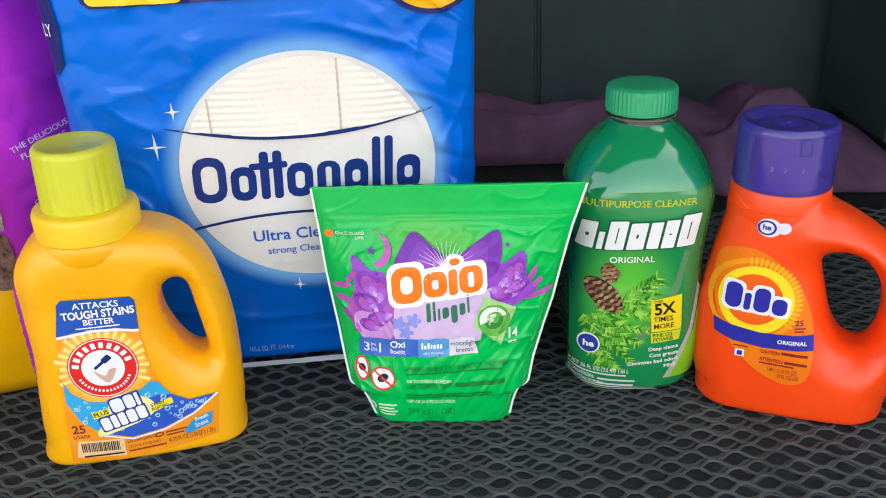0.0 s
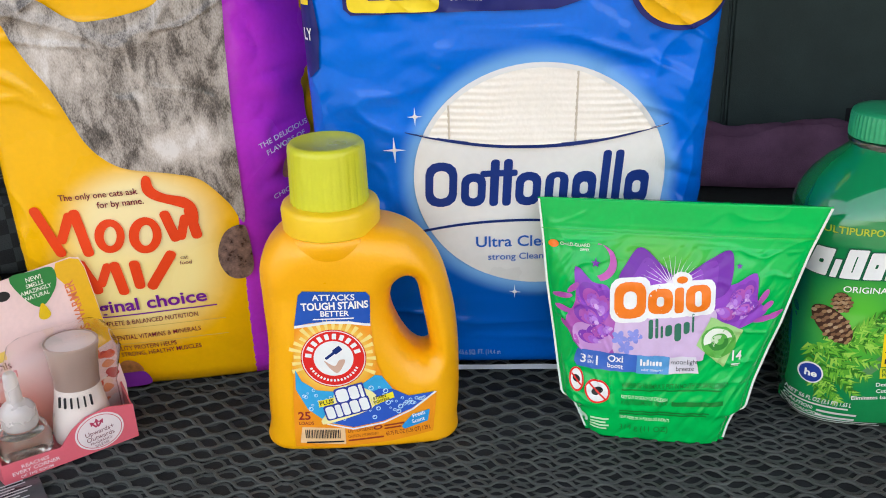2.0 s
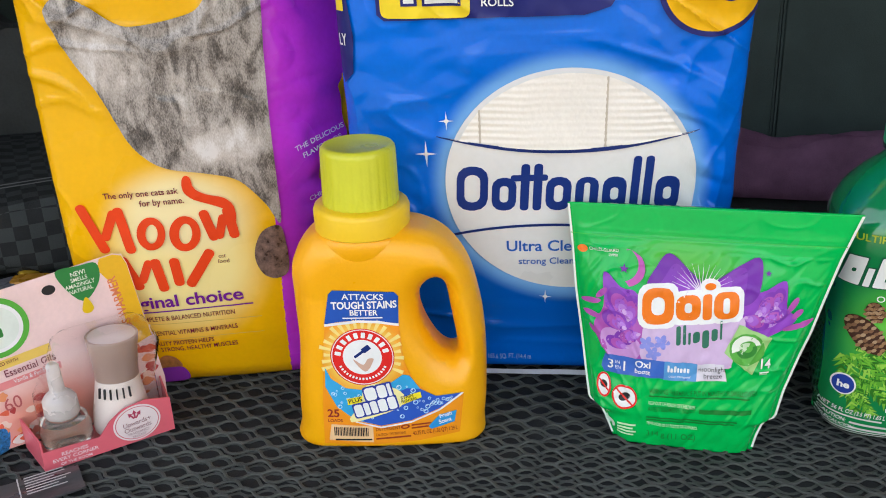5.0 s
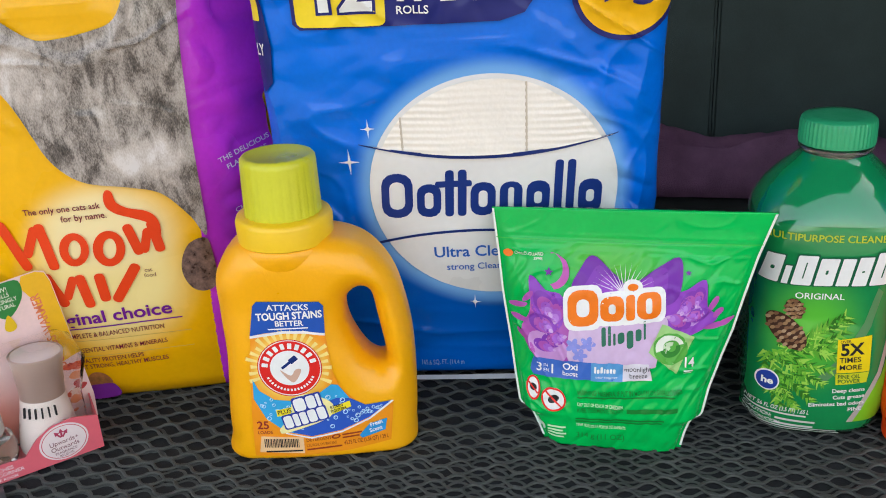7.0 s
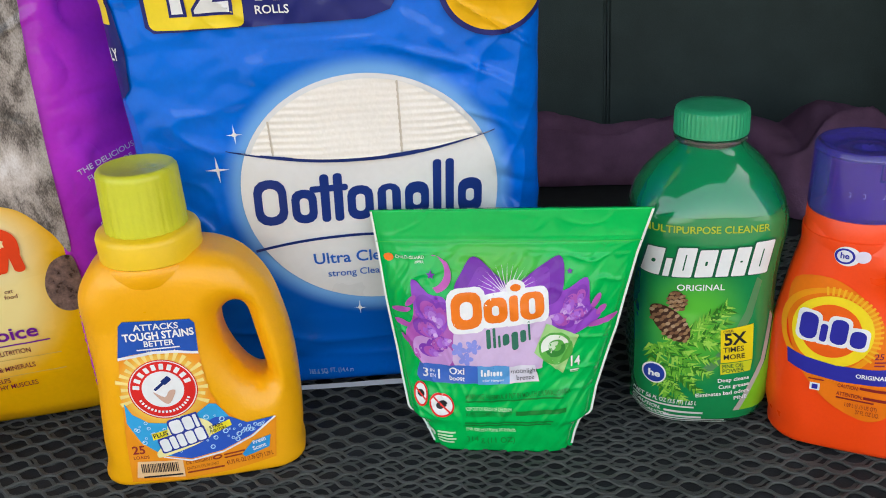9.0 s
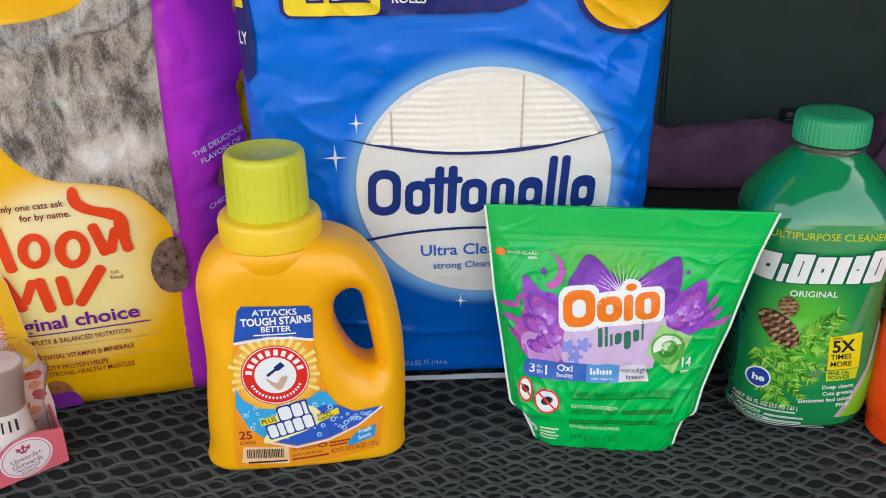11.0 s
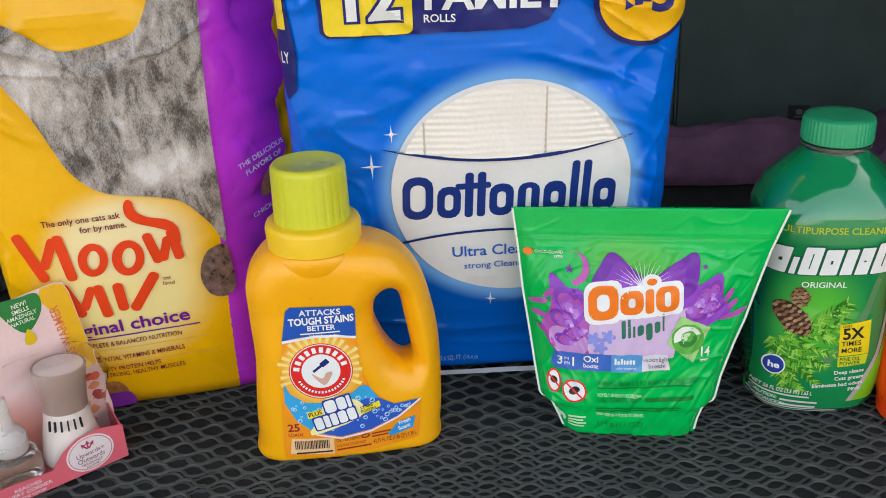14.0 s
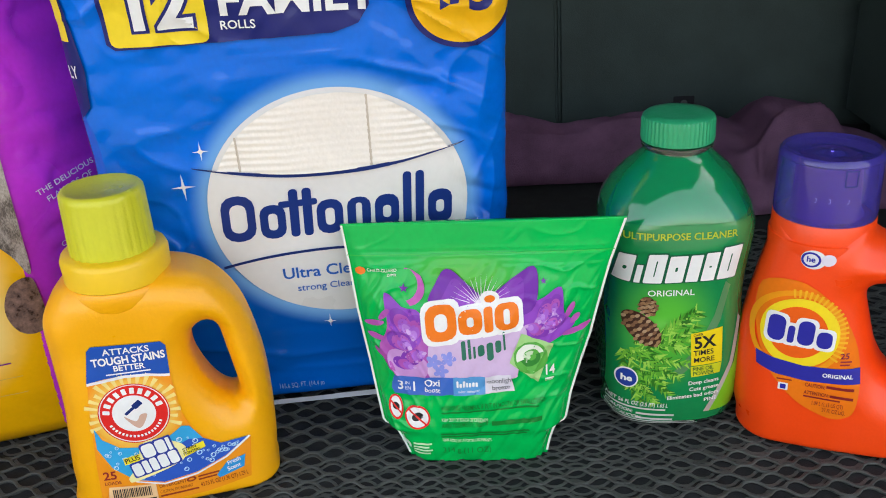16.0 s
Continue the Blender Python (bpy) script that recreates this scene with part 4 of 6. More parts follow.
    decal("flower_left", [L([(-6.5, 14.1), (-5.4, 13.0), (-4.0, 12.8), (-3.0, 11.0), (-2.8, 8.5), (-3.6, 7.2), (-5.6, 7.1), (-7.1, 9.4), (-6.4, 11.4)])], s, 0.0008, mag, t, step)
    decal("flower_shade", [L([(-6.5, 14.1), (-5.2, 13.1), (-3.9, 12.7), (-3.9, 10.4), (-5.2, 9.8), (-6.2, 11.4)])], s, 0.0011, violet, t, step)
    decal("flower_light", [L([(-6.2, 9.6), (-4.6, 9.6), (-3.4, 8.6), (-4.0, 7.3), (-5.6, 7.3), (-6.5, 8.6)])], s, 0.0013, ink(0.55, 0.28, 0.6), t, step)
    decal("flower_right", [L([(4.2, 13.2), (5.3, 13.7), (6.6, 14.4), (6.8, 12.4), (7.6, 11.5), (6.4, 10.6), (5.2, 10.2), (3.6, 11.4)])], s, 0.0008, violet, t, step)
    decal("flower_light", [L([(4.6, 12.0), (5.6, 12.8), (6.6, 11.9), (5.8, 11.0), (4.6, 11.0)])], s, 0.0011, ink(0.48, 0.25, 0.62), t, step)
    tones = [purple, ink(0.22, 0.045, 0.42), violet, ink(0.36, 0.11, 0.56), ink(0.46, 0.20, 0.64)]
    for p in ([(-3.2, 13.3), (-2.6, 14.9), (-1.75, 15.9), (-0.4, 14.9), (0.8, 13.6), (-1.0, 12.7)], [(1.2, 13.5), (2.8, 15.0), (4.6, 16.0), (4.9, 14.4), (4.4, 12.8), (2.8, 12.4)]):
        tip = np.array((0.5, 12.9))
        for i, m in enumerate(tones[:4]):  # each petal grows paler towards the light behind the word
            f = 1 - 0.24 * i
            decal("petal", [L([tuple(tip + f * (np.array(q) - tip)) for q in p])], s, 0.0013 + 0.0002 * i, m, t, step)
    for cx, cy, ln, wd, turn in ((-5.3, 12.0, 1.9, 0.75, 120), (-4.3, 11.6, 1.7, 0.7, 80), (-5.6, 10.4, 1.6, 0.7, 150), (-4.6, 9.2, 1.5, 0.65, 200), (-5.4, 8.6, 1.2, 0.5, 165), (5.5, 12.8, 1.5, 0.6, 55), (6.1, 11.8, 1.4, 0.5, 20), (4.9, 11.3, 1.3, 0.6, -20), (6.2, 13.4, 0.9, 0.4, 75)):
        for i, m in enumerate((tones[1], mag, tones[3], tones[4], ink(0.60, 0.36, 0.68))):  # small layered blossoms
            f = 1 - 0.2 * i
            c0, s0 = math.cos(radians(turn)), math.sin(radians(turn))
            decal("blossom", [ellipse(cx - 0.25 * i * c0, cy - 0.25 * i * s0, 0.6 * ln * f, wd * f, 16, turn)], s, 0.0014 + 0.0001 * i, m, t, step)
    for i in range(15):
        a = radians(18 + i * 10.2)
        decal("light_ray", [[(0.7 - 0.05 * math.sin(a), 13.2 + 0.05 * math.cos(a)), (0.7 + 0.05 * math.sin(a), 13.2 - 0.05 * math.cos(a)), (0.7 + 2.5 * math.cos(a), 13.2 + 2.3 * math.sin(a))]], s, 0.0019, ink(0.78, 0.7, 0.8), t)
    decal("moon", [ellipse(-4.8, 14.5, 1.35, n=28, a0=-80, a1=95) + ellipse(-5.2, 14.75, 1.25, n=28, a0=-75, a1=75)[::-1]], s, 0.0012, ink(0.5, 0.10, 0.42), t, step)
    for x, y, r in ((-5.0, 14.5, 0.38), (5.3, 14.9, 0.25), (-4.6, 12.8, 0.2)):
        decal("star", [[(x + (r if i % 2 == 0 else r * 0.42) * math.sin(i * math.pi / 5), y + (r if i % 2 == 0 else r * 0.42) * math.cos(i * math.pi / 5)) for i in range(10)]], s, 0.0016, purple, t)
    for x, y, w, a in ((-7.4, 11.6, 0.8, 10), (-7.2, 10.5, 0.8, -10), (-6.6, 12.4, 0.6, 50), (7.2, 12.6, 0.7, 60), (7.4, 10.9, 0.8, 10), (8.2, 11.1, 0.7, 20), (7.6, 11.9, 0.5, 45), (-7.0, 9.2, 0.6, -40)):
        decal("leaf", [ellipse(x, y, w, 0.24, 14, a)], s, 0.0013, mag, t)
    decal("white_glow", [L([(-2.9, 10.8), (0, 11.4), (3.2, 11.9), (4.0, 10.9), (3.3, 8.2), (2.6, 7.5), (-2.8, 7.3), (-3.4, 9.0)])], s, 0.0015, lilac, t, step)
    for x, y in ((-3.0, 8.9), (-1.9, 9.2), (-2.5, 8.2)):
        for k5 in range(5):
            a = 72 * k5
            decal("small_petal", [ellipse(x + 0.32 * math.cos(radians(a)), y + 0.32 * math.sin(radians(a)), 0.3, 0.2, 10, a)], s, 0.0018, ink(0.25, 0.28, 0.7), t)
    # the brand word as plain slanted blocks, then the range name as bars
    for grow, m, h in ((0.17, WHITE, 0.0020), (0.0, ink(0.86, 0.19, 0.01), 0.0024)):
        blocks([(1.2, -0.05, 1.38, 0.42, 0.5), (0.92, 0.05, 1.05, 0.3, 0.42), (0.34, 0.05, 1.02), (0.92, 0.05, 1.05, 0.26, 0.55)], (-3.45, 10.45), 1.95, s, h, m, t, 9, grow=grow, gap=0.07, slant=0.12, soft=0.34)
        decal("word_shape", [ellipse(1.32, 13.75, 0.40 + grow * 1.9, 0.28 + grow * 1.9, 16, 9)], s, h, m, t)
    blocks([(0.3, 0, 1.3), (0.2, 0, 1.3), (0.16, 0, 0.8), (0.45, 0, 0.8), (0.45, -0.4, 0.8), (0.4, 0, 0.8), (0.14, 0, 1.3)], (-0.85, 9.05), 1.12, s, 0.0020, ink(0.03, 0.16, 0.10), t, 14, gap=0.15, slant=0.2)
    strip = lambda u, v, h: s(u, v + 0.75 + 0.03 * u, h)
    gem = lambda u, v, h: s(u + 0.25, v + 0.95, h)
    decal("blue_strip", [[(-6.3, 6.2), (-6.1, 6.9), (0.8, 7.05), (0.8, 5.6), (-6.1, 5.4), (-6.35, 5.8)]], strip, 0.0019, blue, t, step)
    decal("blue_strip", [[(-1.6, 7.0), (0.8, 7.05), (0.8, 5.6), (-1.6, 5.5)]], strip, 0.0022, ink(0.10, 0.32, 0.62), t, step)
    decal("white_strip", [[(0.8, 7.05), (2.7, 7.1), (3.0, 5.7), (0.8, 5.6)]], strip, 0.0022, ink(0.72, 0.68, 0.74), t, step)
    words("3", 0.75, (-5.9, 5.8), strip, 0.0025, WHITE, t, 0, 1, 0.02)
    words("1", 0.75, (-4.85, 5.8), strip, 0.0025, WHITE, t, 0, 1, 0.02)
    words("IN", 0.26, (-5.3, 6.25), strip, 0.0025, WHITE, t)
    words("EN", 0.26, (-5.3, 5.85), strip, 0.0025, WHITE, t)
    words("Oxi", 0.55, (-3.8, 6.25), strip, 0.0025, WHITE, t, 0, 1, 0.03)
    words("boost", 0.36, (-3.8, 5.75), strip, 0.0025, WHITE, t, 0, 1, 0.02)
    blocks([(0.25, 0, 0.9), (0.3, 0, 0.6), (0.3, 0, 0.9), (0.2, 0, 0.6), (0.3, 0, 0.6), (0.3, 0, 0.6), (0.3, 0, 0.6)], (-1.35, 6.2), 0.6, strip, 0.0025, WHITE, t, 0)
    words("odor remover", 0.22, (-1.25, 5.78), strip, 0.0025, WHITE, t, 0, 0.9)
    words("moonlight", 0.42, (0.9, 6.4), strip, 0.0025, BLACK, t, 3, 0.82)
    words("breeze", 0.42, (1.3, 5.85), strip, 0.0025, BLACK, t, 3, 0.82)
    decal("capsule", [[(2.4, 7.9), (3.3, 10.2), (5.7, 9.2), (4.5, 6.2)]], gem, 0.0024, ink(0.35, 0.62, 0.22), t, step)
    decal("capsule_film", [box(2.75, 7.0, 5.25, 9.5, 1.1, 15)], gem, 0.0027, ink(0.10, 0.40, 0.06), t, step)
    for r0, r1, a0, a1, m in ((0.6, 1.05, 20, 200, ink(0.78, 0.82, 0.7)), (0.35, 0.75, 190, 380, ink(0.03, 0.22, 0.03)), (0.1, 0.5, 60, 240, ink(0.6, 0.75, 0.5))):
        decal("capsule_swirl", [ellipse(3.95, 8.3, r1, n=24, a0=a0, a1=a1) + ellipse(4.05, 8.35, r0, n=24, a0=a0, a1=a1)[::-1]], gem, 0.0030, m, t)
    words("14", 0.75, (5.2, 7.65), s, 0.0010, WHITE, t, 0, 0.8, 0.03)
    bars(5.3, 6.0, 7.3, 0.2, 2, 0.1, s, 0.0010, ink(0.6, 0.8, 0.6), t)
    for x, y, rx in ((-6.1, 4.85, 0.58), (-4.45, 4.25, 0.98)):
        decal("warning_disc", [ellipse(x, y, rx, 0.98)], s, 0.0010, WHITE, t, step)
        decal("warning_ring", [ellipse(x, y, rx, 0.98), ellipse(x, y, rx - 0.14, 0.82)], s, 0.0013, RED, t, step)
        decal("warning_mark", [ellipse(x, y + 0.05, rx * 0.5, 0.3, 16, 30)], s, 0.0013, BLACK, t)
        decal("warning_bar", [box(x - rx * 0.9, y - 0.07, x + rx * 0.9, y + 0.07, 0, -42)], s, 0.0016, RED, t)
    dg, pale = ink(0.01, 0.20, 0.03), ink(0.5, 0.82, 0.5)
    words("WARNING: HARMFUL IF PUT IN MOUTH OR SWALLOWED.", 0.42, (-2.6, 4.85), s, 0.0010, dg, t, 4, 0.50, 0.01)
    bars(-2.6, 5.0, 4.6, 0.26, 1, 0.12, s, 0.0010, dg, t, 4)
    words("KEEP OUT OF REACH OF CHILDREN.", 0.30, (-2.6, 3.95), s, 0.0010, pale, t, 0, 0.5, 0.02)
    words("AVERTISSEMENT: NOCIF", 0.42, (-2.6, 3.35), s, 0.0010, dg, t, 4, 0.55, 0.01)
    bars(1.2, 5.2, 3.6, 0.3, 1, 0.36, s, 0.0010, dg, t, 4, 4)
    bars(-2.7, 5.0, 2.75, 0.24, 2, 0.11, s, 0.0010, dg, t, 3, 5)
    words("TENIR HORS DE LA PORTEE DES ENFANTS.", 0.28, (-2.65, 2.1), s, 0.0010, pale, t, 0, 0.5, 0.02)
    words("314 g (11 OZ)", 0.5, (-2.65, 1.05), s, 0.0010, dg, t, 1, 0.9)
    decal("zip_mark", [ellipse(-8.2, 15.65, 0.4, 0.3, 20)], s, 0.0010, ink(0.85, 0.2, 0.02), t)
    words("CHILD-GUARD", 0.26, (-7.7, 15.6), s, 0.0010, WHITE, t, 1, 0.9, 0.01)
    words("ZIPPER", 0.18, (-6.2, 15.3), s, 0.0010, WHITE, t, 1, 0.9, 0.01)
    decal("round_mark", [ellipse(-5.5, 1.55, 0.42)], s, 0.0010, ink(0.55, 0.8, 0.65), t)
    words("he", 0.3, (-5.5, 1.42), s, 0.0013, ink(0.02, 0.3, 0.06), t, 0, 1, 0.03, "CENTER")
    bars(-4.9, -3.4, 1.75, 0.3, 4, 0.16, s, 0.0010, pale, t, 0, 8)


pouch()

# ---- blue pack of toilet paper ----


def paper_pack():
    t = thing("toilet_paper_pack", pose(-0.1337, 0.700, 0.003, 0, 0, 6.6), "large blue plastic pack of toilet paper rolls with a white window", "toilet paper pack")

    def wr(u, v):
        n = noise.noise
        side = min(max((u - 0.02) / 0.12, 0), 1)
        a = 0.0038 * n(Vector((u * 7, v * 9, 1))) + 0.0026 * n(Vector((u * 20 + v * 16, v * 34 - u * 10, 4)))
        fold = 0.0110 * (side + 0.3) * (abs(n(Vector((u * 11 - v * 7, v * 30 + u * 17, 9)))) - 0.3)
        fine = 0.0011 * n(Vector((u * 46 + v * 25, v * 85 - u * 40, 2)))
        r1 = max(0, 1 - 7 * abs(n(Vector((u * 5 + v * 8, v * 5 - u * 13, 12))))) ** 2 * (0.35 + 0.65 * side)
        r2 = max(0, 1 - 8 * abs(n(Vector((u * 4 - v * 10, v * 12 + u * 9, 31))))) ** 2
        r3 = max(0, 1 - 10 * abs(n(Vector((u * 3 - v * 6, v * 20 + u * 14, 47))))) ** 2 * side
        r4 = max(0, 1 - 12 * abs(n(Vector((u * 9 + v * 5, v * 11 - u * 6, 53))))) ** 2
        fold += 0.0046 * r1 + 0.0032 * r2 + 0.0036 * r3 + 0.0014 * r4
        calm = min(1.0, 0.06 + max(math.hypot(u - 0.016, v - 0.192) - 0.092, 0) / 0.025)
        return (a * (0.35 + 0.65 * calm) + (fold + fine) * calm) * min(v / 0.03, 1)

    pack = Pack(0.156, 0.060, 5.5, 0.42, wr, -0.155, 0, lambda v: 1.0 - 0.03 * (v / 0.42 - 0.3) ** 2 + 0.012 * noise.noise(Vector((v * 26, 5, 0))))
    off = 4.4
    s = lambda u, v, h: pack.surf(0.01 * (u + off) - 0.004, 0.00988 * v, h)
    # printed pale ring about the white round, then deeper blue towards the bottom
    film_tones = [((0.0225, 0.0, 0.1915), (0.103, 0.5, 0.103), 0.93, 1.10, (0.20, 0.46, 0.84)), ((0.02, 0.0, 0.10), (0.35, 0.5, 0.10), 0.3, 1.0, (0.0005, 0.105, 0.50))]
    film = mat("blue_film", (0.0005, 0.150, 0.72), 0.22, 0.12, 9, 0.0, 260, coat=0.45, spec=0.10, rvar=0.05, spots=film_tones[::-1])
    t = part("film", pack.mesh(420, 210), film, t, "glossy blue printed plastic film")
    white = mat("white_print", (0.80, 0.79, 0.77), 0.35, 0.05, 14, 0.05, 200, coat=0.4)
    step = 0.28
    cx, cy = -1.75, 19.4
    decal("white_round", [ellipse(cx, cy, 9.75, 9.7, 96)], s, 0.0013, white, t, 0.5)
    roll = mat("tissue", (0.90, 0.845, 0.765), 0.9, 0.06, 16, 0.15, 350, spec=0.2)
    arc = lambda u: 22.55 + 0.0137 * (u + 1.6) ** 2 + 0.034 * (u + 1.6)

    def rib(u, v, h):
        p = s(u, v, h)
        g = abs((u - (-8.65)) % 9.55 - 4.775) / 4.775
        p.y -= 0.0030 * (1 - g ** 4) + 0.00032 * math.sin(v * 11.5 + 0.5 * math.sin(u * 0.8) + 0.25 * math.sin(u * 2.1)) - 0.0010
        return p

    for u0, u1 in ((-10.9, -8.72), (-8.58, 0.83), (0.97, 7.4)):
        top = lambda u: cy + 9.35 * math.sqrt(max(1 - ((u - cx) / 9.35) ** 2, 0))
        us = np.linspace(u0, u1, 24)
        pts = [(u, arc(u)) for u in us] + [(u, max(top(u), arc(u) + 0.02)) for u in us[::-1]]
        decal("roll", [pts], rib, 0.0024, roll, t, 0.11, "white ribbed toilet paper seen through the window")
    # shade in the gaps between rolls, painted as flat beige strips
    for u in (-8.65, 0.9):
        decal("roll_gap_shade", [[(u - 0.10, arc(u)), (u + 0.10, arc(u)), (u + 0.06, cy + 9.35 * math.sqrt(max(1 - ((u - cx) / 9.45) ** 2, 0))), (u - 0.10, cy + 9.35 * math.sqrt(max(1 - ((u - cx) / 9.45) ** 2, 0)))]], s, 0.0016, ink(0.60, 0.52, 0.42), t, step)
    us = np.linspace(-12.0, 7.8, 50)
    wid = lambda u: 0.30 * max(1 - ((u + 2.1) / 9.95) ** 2, 0) ** 0.8 + 0.02
    decal("navy_line", [[(u, arc(u) - wid(u)) for u in us] + [(u, arc(u) + 0.04) for u in us[::-1]]], s, 0.0034, NAVY, t, step)
    us = np.linspace(-11.1, 1.0, 30)
    decal("navy_line", [[(u, 14.85 + 0.235 * (u + 11) - 0.0145 * (u + 11) ** 2 - 0.14) for u in us] + [(u, 14.85 + 0.235 * (u + 11) - 0.0145 * (u + 11) ** 2 + 0.1) for u in us[::-1]]], s, 0.0022, NAVY, t, step)
    # the maker's word as plain rounded blocks
    word = ink(0.012, 0.035, 0.20)
    blocks([(0.98, 0, 1.55, 0.5, 0.62), (0.76, 0, 1.16, 0.36, 0.5), (0.27, 0, 1.62), (0.27, 0, 1.62), (0.78, 0, 1.16, 0.36, 0.5), (0.70, 0, 1.16, 0.26, 0.66), (0.72, 0, 1.16, 0.34, 0.36), (0.25, 0, 1.85), (0.25, 0, 1.85), (0.72, 0, 1.16, 0.34, 0.36)], (-10.7, 17.05), 2.55, s, 0.0019, word, t, 0.6, gap=0.125, slant=0.05)
    decal("word_shape", [box(-6.3, 19.75, -3.4, 20.3, 0.2, 1)], s, 0.0021, word, t)
    words("TOILET PAPER", 0.32, (4.25, 16.75), s, 0.0022, NAVY, t, 1, 0.88)
    words("Ultra CleanCare", 1.0, (-6.75, 13.25), s, 0.0022, ink(0.03, 0.13, 0.5), t, 1, 1.0, 0.02)
    words("strong CleaningRipples", 0.62, (-5.75, 12.0), s, 0.0022, ink(0.03, 0.13, 0.5), t, 1, 1.0, 0.01)
    for u, v, r in ((-12.9, 22.1, 1.2), (-11.2, 24.9, 0.8), (8.7, 16.6, 0.8), (-3.5, 8.8, 0.7)):
        decal("sparkle", [[(u + (r if i % 2 == 0 else r * 0.13) * math.sin(i * math.pi / 4) * (0.75 if i % 4 == 2 else 1), v + (r if i % 2 == 0 else r * 0.13) * math.cos(i * math.pi / 4)) for i in range(8)]], s, 0.0018, ink(0.75, 0.85, 0.93), t)
        decal("sparkle", [ellipse(u, v, 0.18, n=12)], s, 0.0020, WHITE, t)
    navy = ink(0.02, 0.025, 0.16)
    yellow = ink(0.88, 0.66, 0.03)
    decal("navy_field", [[(-15.9, 33.2), (-15.4, 32.75), (-8.0, 32.9), (-1.0, 33.0), (0.8, 33.6), (1.6, 34.8), (1.7, 41.0), (-16.0, 41.0)]], s, 0.0022, navy, t, step)
    decal("yellow_field", [box(-15.6, 32.95, -9.1, 40.5, 0.5)], s, 0.0030, yellow, t, step)
    for grow, m, h in ((0.11, navy, 0.0037), (0.045, WHITE, 0.0044)):
        words("12", 3.3, (-12.3, 34.2), s, h, m, t, 0, 1.0, grow, "CENTER")
    words("FAMILY", 2.0, (-8.35, 34.75), s, 0.0034, WHITE, t, -1, 1.12, 0.045)
    words("ROLLS", 0.58, (-8.35, 33.75), s, 0.0034, WHITE, t, 0, 1.0, 0.02)
    decal("gold_rim", [ellipse(7.95, 35.15, 3.95, n=64)], s, 0.0026, navy, t, step)
    decal("gold_disc", [ellipse(7.95, 35.15, 3.55, n=64)], s, 0.0034, ink(0.88, 0.48, 0.01), t, step)
    words("$5", 2.6, (8.2, 33.9), s, 0.0042, navy, t, 0, 1.0, 0.05, "CENTER")
    decal("film_print", [[(-18.95, 27.8), (-18.2, 28.6), (-17.9, 31.5), (-18.4, 36), (-18.9, 41), (-19.2, 41), (-19.25, 29)]], s, 0.0014, navy, t, step)
    decal("film_print", [[(-19.15, 33.4), (-18.5, 33.4), (-18.6, 40.5), (-19.15, 40.5)]], s, 0.0020, yellow, t, step)
    words("LY", 0.9, (-19.1, 30.8), s, 0.0022, WHITE, t, 0, 0.45, 0.03)
    words("165.6 SQ. FT. (14.4 m", 0.55, (-8.5, 2.0), s, 0.0016, ink(0.35, 0.5, 0.8), t, 1, 0.55)
    decal("clear_hem", [[(-18.0, 0.25), (9.5, 0.25), (9.5, 0.85), (-18.0, 0.75)]], s, 0.0014, ink(0.62, 0.66, 0.75), t, step)


paper_pack()

# ---- yellow and purple bag of cat food ----


